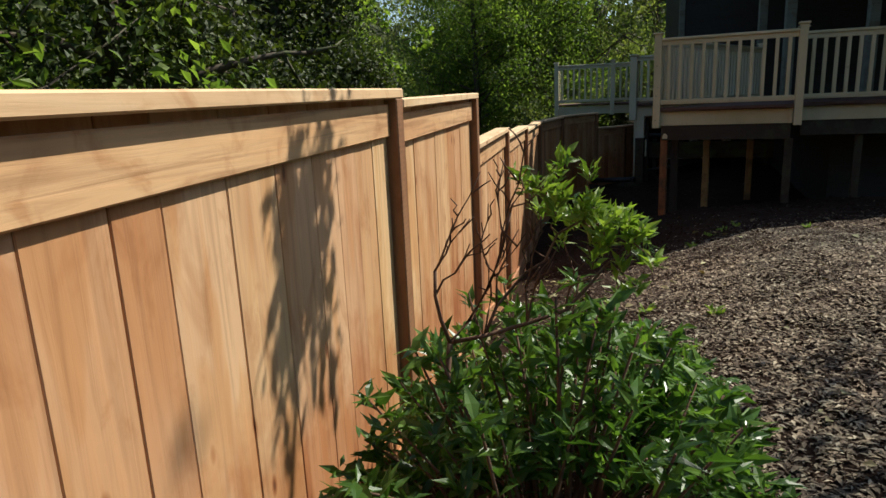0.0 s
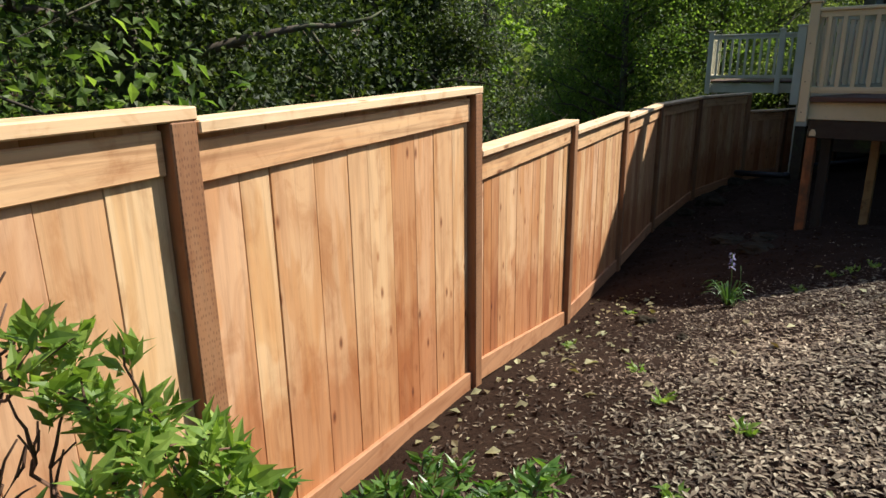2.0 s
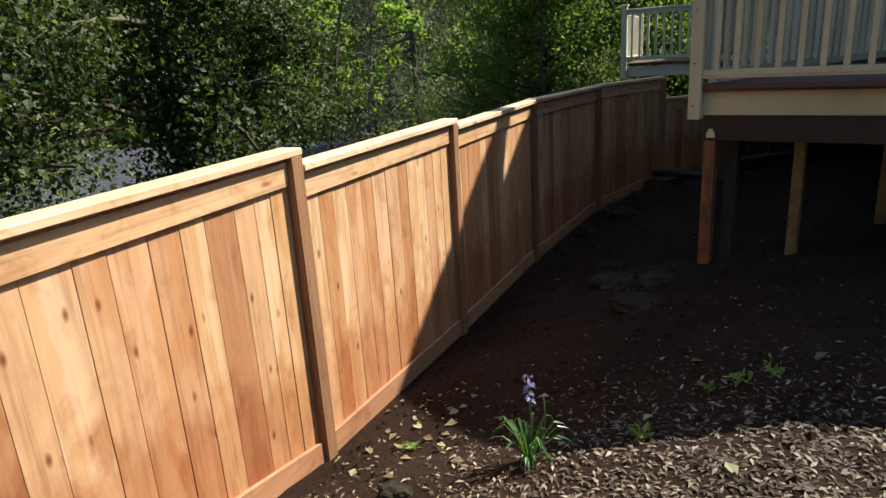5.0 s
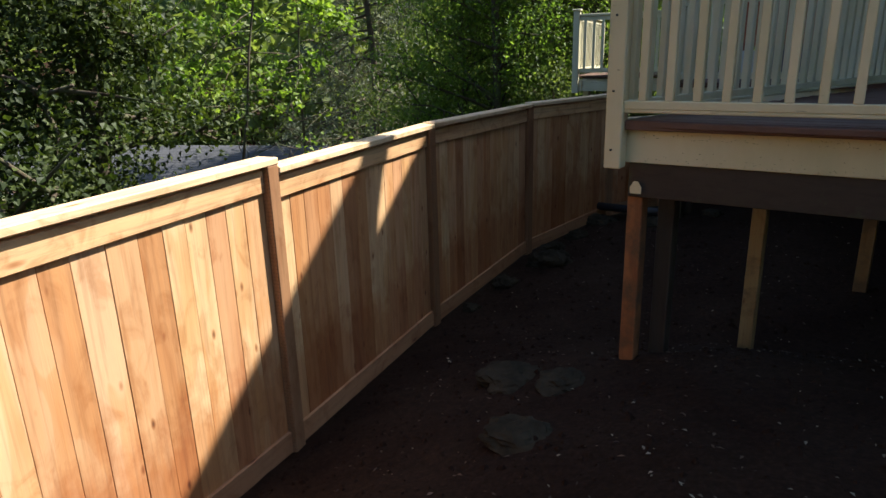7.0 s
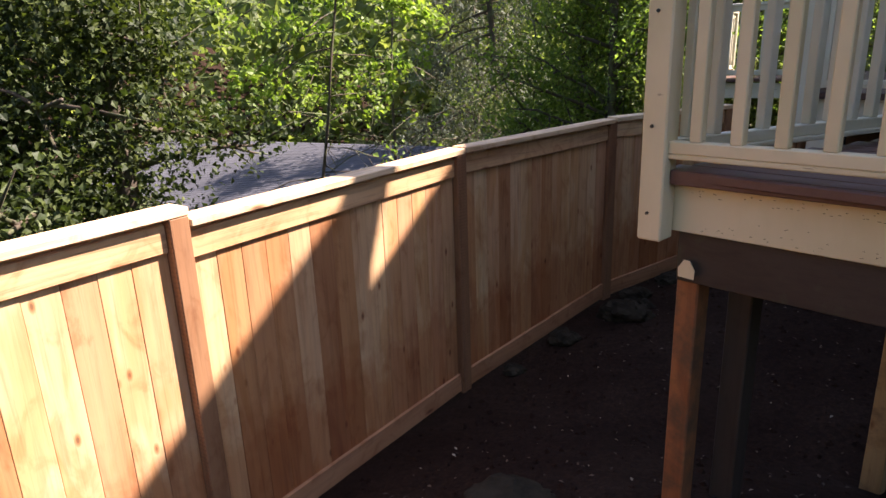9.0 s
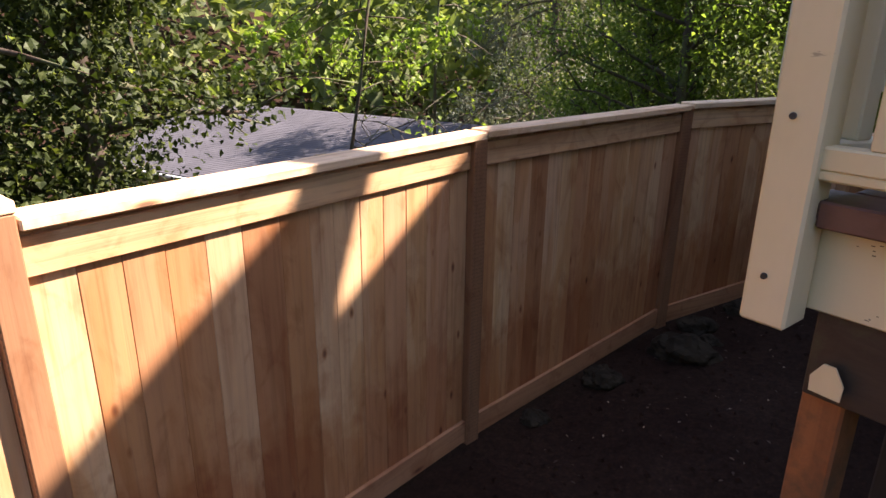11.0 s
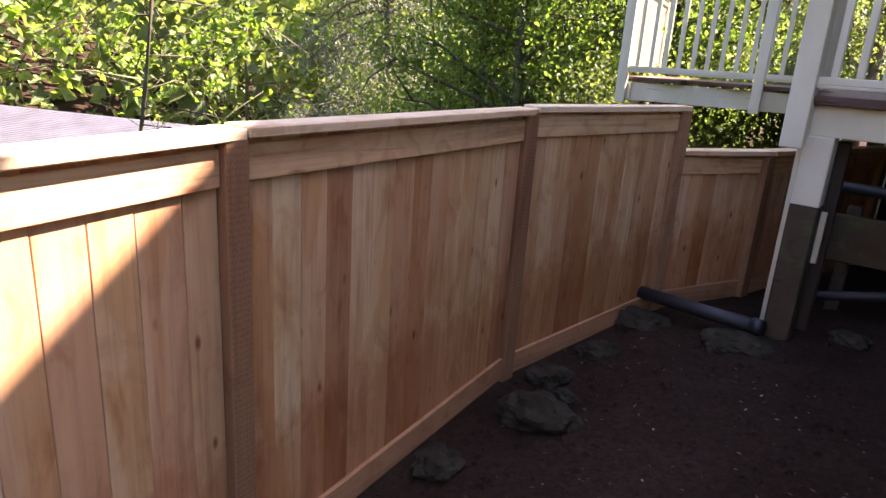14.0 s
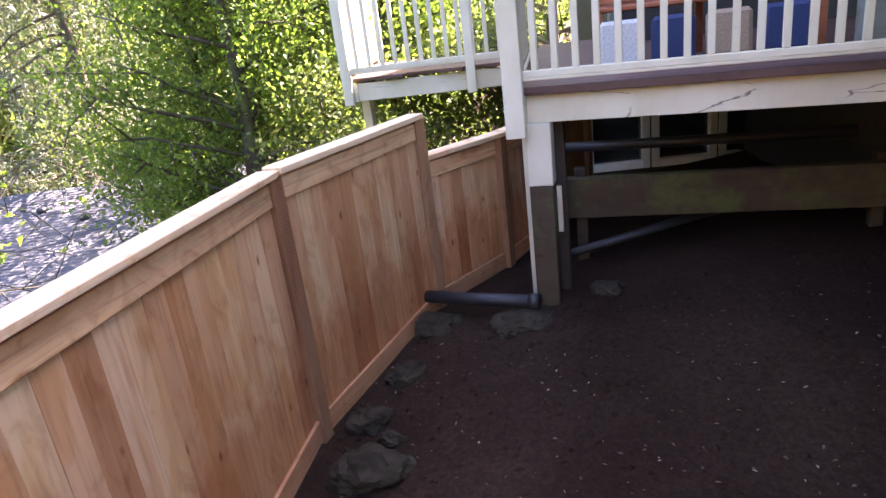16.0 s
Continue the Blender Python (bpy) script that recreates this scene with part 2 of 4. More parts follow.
LEAF_MAPLE = leaf_material("maple_leaf", (0.14, 0.22, 0.04), (0.20, 0.29, 0.055), (0.28, 0.36, 0.08), 0.5, 0.5)
LEAF_GREEN = leaf_material("bright_green_leaf", (0.078, 0.126, 0.030), (0.135, 0.205, 0.048), (0.22, 0.295, 0.075), 0.5, 0.6)
LEAF_STRAP = leaf_material("strap_leaf", (0.05, 0.10, 0.03), (0.09, 0.16, 0.05), (0.16, 0.24, 0.09), 0.35, 0.3)
PETAL = leaf_material("violet_petal", (0.22, 0.18, 0.50), (0.30, 0.26, 0.60), (0.42, 0.38, 0.68), 0.6, 0.3)
LEAF_GREY = leaf_material("grey_green_needles", (0.09, 0.105, 0.075), (0.13, 0.145, 0.105), (0.17, 0.18, 0.13), 0.6, 0.25)
DRYLEAF = leaf_material("dry_leaf", (0.13, 0.09, 0.05), (0.22, 0.19, 0.10), (0.40, 0.38, 0.23), 0.7, 0.2)
LITTER = leaf_material("bark_chips", (0.045, 0.029, 0.021), (0.135, 0.088, 0.062), (0.38, 0.30, 0.23), 0.8, 0.05, 0.72)

DRYCHIP = leaf_material("dry_chips", (0.10, 0.075, 0.055), (0.24, 0.175, 0.13), (0.46, 0.38, 0.30), 0.85, 0.03, 0.6)

SOIL, nt, b = material("soil", 0.95)
b.inputs["Specular IOR Level"].default_value = 0.08
n1 = node(nt, "ShaderNodeTexNoise", Scale=1.1, Detail=5.0, Roughness=0.6)
n2 = node(nt, "ShaderNodeTexNoise", Scale=26.0, Detail=8.0, Roughness=0.75)
n3 = node(nt, "ShaderNodeTexVoronoi", Scale=45.0)
tc = nt.nodes.new("ShaderNodeTexCoord")
for n in (n1, n2, n3):
    nt.links.new(tc.outputs["Object"], n.inputs["Vector"])
c = ramp(nt, n1.outputs[0], [(0.35, (0.023, 0.0125, 0.0085)), (0.65, (0.036, 0.022, 0.015))])
c = mix(nt, "MULTIPLY", 0.9, c, ramp(nt, n2.outputs[0], [(0.3, (0.5, 0.48, 0.45)), (0.7, (1.45, 1.4, 1.35))]))
c = mix(nt, "MULTIPLY", 0.5, c, ramp(nt, n3.outputs["Distance"], [(0.1, (1.3, 1.25, 1.2)), (0.6, (0.7, 0.7, 0.7))]))
nt.links.new(c, b.inputs["Base Color"])
bump(nt, b, n2.outputs[0], 0.8, 0.02)

SHINGLE, nt, b = material("grey_roof_shingle", 0.85)
n1 = node(nt, "ShaderNodeTexNoise", Scale=1.2, Detail=6.0)
n2 = node(nt, "ShaderNodeTexNoise", Scale=60.0, Detail=4.0)
tc = nt.nodes.new("ShaderNodeTexCoord")
oi = nt.nodes.new("ShaderNodeObjectInfo")
for n in (n1, n2):
    nt.links.new(tc.outputs["Object"], n.inputs["Vector"])
c = ramp(nt, n1.outputs[0], [(0.3, (0.05, 0.05, 0.057)), (0.7, (0.077, 0.077, 0.086))])
c = mix(nt, "MULTIPLY", 0.6, c, ramp(nt, n2.outputs[0], [(0.3, (0.7, 0.7, 0.7)), (0.7, (1.25, 1.25, 1.25))]))
c = mix(nt, "MULTIPLY", 0.6, c, ramp(nt, oi.outputs["Random"], [(0, (0.85, 0.85, 0.85)), (1, (1.15, 1.15, 1.15))]))
nt.links.new(c, b.inputs["Base Color"])
bump(nt, b, n2.outputs[0], 0.4, 0.004)

ROCK = plain("mossy_stone", (0.031, 0.025, 0.016), 0.95, scale=7.0, spread=0.5)
ROCK.node_tree.nodes["Principled BSDF"].inputs["Specular IOR Level"].default_value = 0.1


# ---- mesh helpers ----
def mesh_of(name, bm, mat):
    me = bpy.data.meshes.new(name)
    bm.normal_update()
    bm.to_mesh(me)
    bm.free()
    me.materials.append(mat)
    return me


def part(name, bm, mat, parent, label=""):
    me = bm if isinstance(bm, bpy.types.Mesh) else mesh_of(name, bm, mat)
    ob = new(name, me)
    ob.parent = parent
    if label:
        ob["label"] = label
    return ob


def thing(name, x=0, y=0, z=0, rz=0, label="", category="", group="", kind=""):
    e = new(name)
    e.empty_display_size = 0.1
    e.matrix_world = pose(x, y, z, 0, 0, rz)
    return tagged(e, label, category, group, kind)


def box(sx, sy, sz, bevel=0.003, at=(0, 0, 0), m=None, bm=None):
    """A bevelled block centred at `at`."""
    own = bmesh.new()
    bmesh.ops.create_cube(own, size=1.0)
    for v in own.verts:
        v.co = Vector((v.co.x * sx, v.co.y * sy, v.co.z * sz))
    if bevel:
        bmesh.ops.bevel(own, geom=own.edges[:], offset=min(bevel, min(sx, sy, sz) * 0.3), segments=1, affect="EDGES")
    t = Matrix.Translation(at) if m is None else m
    bmesh.ops.transform(own, matrix=t, verts=own.verts)
    if bm is None:
        return own
    tmp = bpy.data.meshes.new("tmp")
    own.to_mesh(tmp)
    own.free()
    bm.from_mesh(tmp)
    bpy.data.meshes.remove(tmp)
    return bm


def tube(points, radii, sides=7, bm=None):
    """A round limb along points."""
    bm = bm or bmesh.new()
    rings = []
    for i, (p, r) in enumerate(zip(points, radii)):
        p = Vector([float(q) for q in p])
        d = (Vector([float(q) for q in points[min(i + 1, len(points) - 1)]]) - Vector([float(q) for q in points[max(i - 1, 0)]])).normalized()
        a = d.orthogonal().normalized()
        c = d.cross(a)
        r = float(r)
        rings.append([bm.verts.new(p + r * (math.cos(k * math.tau / sides) * a + math.sin(k * math.tau / sides) * c)) for k in range(sides)])
    for r0, r1 in zip(rings, rings[1:]):
        off = min(range(sides), key=lambda o: (r0[0].co - r1[o].co).length)
        for k in range(sides):
            bm.faces.new((r0[k], r0[(k + 1) % sides], r1[(k + 1 + off) % sides], r1[(k + off) % sides]))
    bm.faces.new(rings[0][::-1])
    bm.faces.new(rings[-1])
    for f in bm.faces:
        f.smooth = True
    return bm


def leaves_mesh(name, centres, size, mat, rng, droop=0.3, narrow=0.45, spread=0.35, facing=None, tilt=0.6):
    """Many small folded leaves, one island each."""
    n = len(centres)
    d = rng.normal(size=(n, 3))
    if facing is not None:
        d = d * 0.55 + facing
    d[:, 2] -= droop
    d /= np.linalg.norm(d, axis=1)[:, None]
    up = rng.normal(size=(n, 3)) * tilt + np.array([0, 0, 1.0])
    side = np.cross(d, up)
    side /= np.linalg.norm(side, axis=1)[:, None] + 1e-9
    nor = np.cross(side, d)
    s = (size * (1 + spread * rng.uniform(-1, 1, n)))[:, None]
    w = s * narrow * 0.5
    base = centres - d * s * 0.5
    mid = base + d * s * 0.45
    tip = base + d * s - nor * s * 0.10
    pts = np.stack([base, mid + side * w + nor * w * 0.35, mid + d * s * 0.05, mid - side * w + nor * w * 0.35, tip], axis=1).reshape(-1, 3)
    k = np.arange(n)[:, None] * 5
    faces = np.concatenate([k + np.array([[0, 2, 1]]), k + np.array([[0, 3, 2]]), k + np.array([[1, 2, 4]]), k + np.array([[2, 3, 4]])], axis=1).reshape(-1, 3)
    me = bpy.data.meshes.new(name)
    me.from_pydata(pts.tolist(), [], faces.tolist())
    me.materials.append(mat)
    return me


# ---- ground ----
def lerp_table(v, table):
    xs, ys = zip(*table)
    return float(np.interp(v, xs, ys))


FENCE_BASE = [(-4, 0.56), (1, 0.43), (3, 0.32), (4.4, 0.20), (5.3, 0.10), (7.3, -0.26), (9.3, -0.33), (11.4, -0.34), (13.4, -0.22), (14.9, -0.10), (18, 0.08), (30, 0.25)]
FENCE_LINE = [(-6.0, -0.74), (9.4, -0.77), (11.4, -0.74), (13.4, -0.45), (14.85, 0.20), (15.5, 0.80), (17.2, 1.9)]
RISE = [(-4, 0.16), (3, 0.17), (4.2, 0.24), (5.7, 0.30), (7, 0.34), (9, 0.30), (10.35, 0.24), (11.3, 0.09), (12.5, 0.10), (14.4, 0.16), (16, 0.14)]


def ground_z(x, y):
    fx = lerp_table(y, FENCE_LINE)
    base = lerp_table(y, FENCE_BASE)
    u = x - fx
    if u >= 0:
        z = base + lerp_table(y, RISE) * (min(u, 2.3) + 0.25 * max(0.0, min(u - 2.3, 4)))
    else:
        z = base - 0.28 * min(-u, 3) - 0.42 * max(0.0, min(-u - 3, 10)) + 0.33 * max(0.0, -u - 30)
    near = 1.0 if abs(u) < 12 and -5 < y < 22 else 0.3
    z += 0.03 * near * noise.noise(Vector((x * 1.1, y * 1.1, 0))) + 0.022 * near * noise.noise(Vector((x * 4.5, y * 4.5, 3)))
    return z


def grid_lines(lo, hi, near_lo, near_hi, fine, ratio=1.35):
    mid = list(np.arange(near_lo, near_hi + fine / 2, fine))
    out, step = [], fine
    v = mid[-1]
    while v < hi:
        step *= ratio
        v += step
        out.append(v)
    left, step = [], fine
    v = mid[0]
    while v > lo:
        step *= ratio
        v -= step
        left.append(v)
    return left[::-1] + mid + out


gx = grid_lines(-900, 900, -1.6, 5.0, 0.09)
gy = grid_lines(-900, 900, 0.0, 17.0, 0.09)
verts = [(x, y, ground_z(x, y)) for y in gy for x in gx]
W = len(gx)
faces = [(j * W + i, j * W + i + 1, (j + 1) * W + i + 1, (j + 1) * W + i) for j in range(len(gy) - 1) for i in range(W - 1)]
me = bpy.data.meshes.new("ground")
me.from_pydata(verts, [], faces)
me.materials.append(SOIL)
me.polygons.foreach_set("use_smooth", [True] * len(me.polygons))
tagged(new("ground", me), "dark bare soil yard sloping down to the fence", "ground", kind="structure")

# ---- fence ----
# posts as (x, y, cap height of the panel after it, own top)
POSTS = [(-0.73, -2.68, 1.865), (-0.735, -0.68, 1.865), (-0.745, 1.32, 1.872), (-0.754, 3.322, 1.855), (-0.770, 5.315, 1.530), (-0.785, 7.315, 1.460), (-0.768, 9.30, 1.423),
         (-0.738, 11.37, 1.438), (-0.448, 13.36, 1.452), (0.20, 14.84, 1.14), (0.80, 15.50, 1.14), (1.75, 17.0, 1.14)]
LAST = len(POSTS) - 1


fence = thing("fence", -0.68, -2.72, 0, 0, "new cedar board fence stepping down the slope", "fence")
FENCE0 = Matrix.Translation((0.68, 2.72, 0))


def fence_post(x, y, rz, top, foot):
    h = top - foot
    o = part("post", box(0.092, 0.092, h, 0.005, (0, 0, h / 2)), CEDAR_POST, fence, "brown treated post")
    o.matrix_basis = FENCE0 @ pose(x, y, foot, 0, 0, rz)


CAPS = [p[2] for p in POSTS]
# the boards of each panel that are redder than the rest
REDDER = {3: (6,), 4: (1, 2, 9), 5: (1, 7), 6: (1, 2, 3, 5, 6), 7: (3, 7), 8: (3, 4), 9: (2,)}
RAKE = {2: 0.018, 3: 0.026, 4: 0.016, 5: 0.014, 6: 0.018}


def fence_panel(a, b, cap, index):
    """A panel along its own y, its face towards its own +x."""
    rng = random.Random(40 + index)
    pa, pb = Vector(a), Vector(b)
    d = pb - pa
    length = d.length
    rz = math.degrees(math.atan2(d.y, d.x)) - 90
    e = part("panel", box(0.038, length - 0.1, 0.088, 0.004, (-0.024, length / 2, cap - 0.12)), CEDAR_LONG, fence, "panel of upright cedar boards with cap and trim")
    e.matrix_basis = FENCE0 @ pose(pa.x, pa.y, 0, 0, 0, rz)
    lo, hi = 0.046, length - 0.046
    inner = hi - lo
    foot_a, foot_b = lerp_table(pa.y, FENCE_BASE), lerp_table(pb.y, FENCE_BASE)
    kick_a, kick_b = foot_a + 0.15, foot_b + 0.15
    if index in (2, 3):
        kick_a, kick_b = foot_a + 0.13, foot_b + 0.12
    # cap over everything, slightly past the posts
    c0, c1 = 0.052, length + 0.050
    if index >= 6 and index != 8:
        c1 = length + 0.040
    part("cap_rail", box(0.135, c1 - c0, 0.038, 0.005, (0.0, (c0 + c1) / 2, cap - 0.019)), CEDAR_CAP, e, "pale cedar cap board")
    # upper trim board
    part("trim_board", box(0.019, inner - 0.004, 0.122, 0.004, (0.0240, length / 2, cap - 0.038 - 0.020 - 0.061)), CEDAR_LONG, e, "pale cedar trim board under the cap")
    # kick board follows the ground
    bm = box(0.024, inner - 0.004, 0.14, 0.004, (0.028, length / 2, 0))
    for v in bm.verts:
        f = (v.co.y - lo) / inner
        v.co.z += (kick_a + (kick_b - kick_a) * f) - 0.07
    part("kick_board", bm, CEDAR_KICK, e, "reddish cedar kick board along the ground")
    rise = RAKE.get(index, 0.0)
    if rise:
        for o in (e, *e.children):
            if "kick" not in o.name:
                for v in o.data.vertices:
                    v.co.z += rise * (v.co.y / length - 0.5)
    # upright boards
    widths = []
    while sum(widths) < inner - 0.06:
        widths.append(rng.choice((0.185, 0.235, 0.14, 0.21, 0.19) if index < 4 else (0.14, 0.19, 0.165, 0.14, 0.12) if index < 6 else (0.14, 0.14, 0.14, 0.135, 0.145, 0.12, 0.165)))
    k = inner / sum(widths)
    y = lo
    top0 = cap - 0.030
    for number, w in enumerate(widths):
        w *= k
        f = (y + w / 2 - lo) / inner
        top = top0 + rise * (f - 0.5)
        bottom = kick_a + (kick_b - kick_a) * f - 0.06
        gap = rng.choice((0.0005, 0.0006, 0.0008, 0.0015, 0.004))
        bm = box(0.017, w - gap, top - bottom, 0.0022, (0, 0, (top - bottom) / 2))
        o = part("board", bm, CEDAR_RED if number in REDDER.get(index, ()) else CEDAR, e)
        o.location = (0.006 + rng.uniform(-0.0015, 0.0025), y + w / 2, bottom)
        y += w
    return e


for i, (x, y, cap) in enumerate(POSTS):
    if i < LAST:
        nx, ny, _ = POSTS[i + 1]
        rz = math.degrees(math.atan2(ny - y, nx - x)) - 90
    prev = POSTS[i - 1][2] + RAKE.get(i - 1, 0.0) / 2 if i else cap
    fence_post(x + 0.020, y, rz, max(prev, cap - RAKE.get(i, 0.0) / 2) - 0.037, lerp_table(y, FENCE_BASE) - 0.15)
    if i < LAST:
        fence_panel((x, y, 0), (nx, ny, 0), cap, i)

# ---- deck ----
BAND_LO, FLOOR_Z, RAIL_LO, RAIL_HI = 1.36, 1.60, 1.665, 2.50
A, B, B2, C = (0.958, 10.215), (2.62, 9.88), (2.78, 10.45), (6.5, 10.1)
PB, INNER = (0.95, 14.42), (3.08, 13.80)
FDL, FDM, FDR = (-0.66, 16.90), (0.62, 16.88), (1.20, 16.86)
OUTLINE = [A, B, B2, C, (6.5, 18.5), (-0.70, 19.2), FDL, FDM, FDR, PB, INNER]

deck = thing("deck", A[0], A[1], 0, 0, "raised wooden deck with cream edge boards on timber posts", "deck")
DECK0 = Matrix.Translation((-A[0], -A[1], 0))


def deck_part(name, bm, mat, label=""):
    bmesh.ops.transform(bm, matrix=DECK0, verts=bm.verts)
    return part(name, bm, mat, deck, label)


def span(p, q, thick, lo, hi, inset=0.0, short=0.0, bevel=0.004):
    """A board on edge from p to q between two heights, set in by inset to the left of its run."""
    p, q = Vector((*p, 0)), Vector((*q, 0))
    d = (q - p)
    L = d.length
    d.normalize()
    left = Vector((-d.y, d.x, 0))
    c = (p + q) / 2 + left * inset
    m = Matrix.Translation((c.x, c.y, (lo + hi) / 2)) @ Matrix.Rotation(math.atan2(d.y, d.x), 4, "Z")
    return box(L - 2 * short, thick, hi - lo, bevel, m=m)


# small flaked dashes in rows along the near edge board
rng = random.Random(91)
run = Vector((B[0] - A[0], B[1] - A[1], 0))
turn = math.atan2(run.y, run.x)
run.normalize()
bm = bmesh.new()
for k in range(150):
    u, z = rng.uniform(0.1, 1.55), rng.choice((1.375, 1.385, 1.40, 1.43, 1.50, 1.515, 1.525)) + rng.uniform(-0.004, 0.004)
    c = Vector((*A, z)) + run * u + Vector((-run.y, run.x, 0)) * 0.0548
    box(rng.uniform(0.003, 0.009), 0.0012, rng.uniform(0.001, 0.002), 0, m=Matrix.Translation(c) @ Matrix.Rotation(turn, 4, "Z"), bm=bm)
o = deck_part("paint_flaws", bm, BEAM, "rows of small dark flaws in the paint")
o["kind"] = "stuff"

# decking boards, cut to the outline
ux, uy = math.cos(radians(-14)), math.sin(radians(-14))
U, V = Vector((ux, uy)), Vector((-uy, ux))
poly = [Vector(p) for p in OUTLINE]
pv = [(p.dot(U), p.dot(V)) for p in poly]
row = min(v for _, v in pv)
while row < max(v for _, v in pv):
    mid = row + 0.07
    cuts = []
    for (u0, v0), (u1, v1) in zip(pv, pv[1:] + pv[:1]):
        if (v0 - mid) * (v1 - mid) < 0:
            cuts.append(u0 + (mid - v0) / (v1 - v0) * (u1 - u0))
    cuts.sort()
    for u0, u1 in zip(cuts[::2], cuts[1::2]):
        if u1 - u0 > 0.1:
            c = U * ((u0 + u1) / 2) + V * mid
            m = Matrix.Translation((c.x, c.y, FLOOR_Z - 0.019)) @ Matrix.Rotation(radians(-14), 4, "Z")
            deck_part("deck_board", box(u1 - u0 + 0.03, 0.135, 0.038, 0.006, m=m), DECKING)
    row += 0.14

EDGES = [(A, B), (B, B2), (B2, C), (PB, INNER), (INNER, A), (FDR, PB), (FDL, FDM), (FDM, FDR), ((-0.70, 19.2), FDL)]
for p, q in EDGES:
    deck_part("edge_board", span(p, q, 0.04, BAND_LO, FLOOR_Z - 0.056, 0.075, 0.11 if q in (A, PB) else 0.02), CREAM if p in (A, B, B2, INNER) else SPLIT, "painted edge board with cracks")
for p, q in ((A, B), (B2, C), (PB, INNER)):
    deck_part("nosing", span(p, q, 0.05, FLOOR_Z - 0.052, FLOOR_Z + 0.002, 0.02, 0.05), DECKING)
for p, q in ((A, B), (B2, C)):
    deck_part("beam", span(p, q, 0.09, BAND_LO - 0.20, BAND_LO - 0.002, 0.12, 0.06), BEAM, "dark weathered timber beam")
deck_part("joist_cover", span(A, INNER, 0.05, BAND_LO - 0.02, FLOOR_Z - 0.05, -0.5, 0.3), BEAM)


def lower_post(x, y, w, top, mat, label):
    g = ground_z(x, y) - 0.15
    m = Matrix.Translation((x, y, (g + top) / 2)) @ Matrix.Rotation(radians(-16), 4, "Z")
    deck_part("support_post", box(w, w, top - g, 0.006, m=m), mat, label)


lower_post(1.085, 10.34, 0.092, BAND_LO - 0.17, OLD_POST, "orange brown support post")
lower_post(1.25, 10.52, 0.10, BAND_LO - 0.17, DARKPOST, "dark support post")
lower_post(1.80, 11.26, 0.092, BAND_LO - 0.02, TANPOST, "cream support post with flaking paint")
lower_post(2.60, 10.10, 0.10, BAND_LO - 0.20, BEAM, "dark support post")
lower_post(3.6, 10.6, 0.10, BAND_LO - 0.20, BEAM, "dark support post")
lower_post(2.70, 12.55, 0.10, BAND_LO, TANPOST, "tan support post with flaking paint")
lower_post(-0.55, 17.3, 0.10, BAND_LO, CREAM, "")
# gusset bracket on the first post
bm = bmesh.new()
vs = [bm.verts.new(p) for p in ((-0.032, 0, 0), (0.032, 0, 0), (0.034, 0, 0.035), (0.012, 0, 0.07), (-0.012, 0, 0.07), (-0.034, 0, 0.035))]
f = bm.faces.new(vs)
r = bmesh.ops.extrude_face_region(bm, geom=[f])
bmesh.ops.translate(bm, vec=(0, 0.004, 0), verts=[v for v in r["geom"] if isinstance(v, bmesh.types.BMVert)])
bmesh.ops.transform(bm, matrix=Matrix.Translation((1.078, 10.24, BAND_LO - 0.175)) @ Matrix.Rotation(radians(-16), 4, "Z"), verts=bm.verts)
deck_part("bracket", bm, CREAM, "cream painted metal bracket")

# corner of the far section: a hanging rail post, and beside it a stout support, painted above and bare below
rot = Matrix.Rotation(radians(-14), 4, "Z")
SX, SY = PB[0] + 0.135, PB[1] + 0.06
g = ground_z(SX, SY) - 0.1
deck_part("support_post", box(0.165, 0.14, 0.93 - g, 0.008, m=Matrix.Translation((SX, SY, (0.93 + g) / 2)) @ rot), MOSSY, "dark bare lower part of the corner support")
deck_part("support_post", box(0.170, 0.145, BAND_LO - 0.93, 0.006, m=Matrix.Translation((SX, SY, (BAND_LO + 0.93) / 2)) @ rot), PALE, "pale painted upper part of the corner support")
deck_part("corner_post", box(0.13, 0.13, 2.50 - 1.28, 0.006, m=Matrix.Translation((PB[0] - 0.015, PB[1], (2.50 + 1.28) / 2)) @ rot), PALE, "pale painted corner post")
deck_part("post_cap", box(0.17, 0.17, 0.03, 0.01, m=Matrix.Translation((PB[0] - 0.015, PB[1], 2.515)) @ rot), PALE)
g = ground_z(PB[0], PB[1] + 0.3) - 0.1
deck_part("corner_board", box(0.055, 0.03, BAND_LO + 0.1 - g, 0.004, m=Matrix.Translation((PB[0] + 0.05, PB[1] + 0.20, (BAND_LO + 0.1 + g) / 2)) @ rot), PALE)
# dark upright and a loose pale batten beside the support
deck_part("upright", box(0.09, 0.06, 1.3, 0.006, m=Matrix.Translation((SX + 0.14, SY + 0.16, 0.68)) @ rot), DARKPOST)
deck_part("batten", box(0.035, 0.02, 0.34, 0.003, m=Matrix.Translation((SX + 0.115, SY + 0.05, 0.72)) @ rot), PALE)


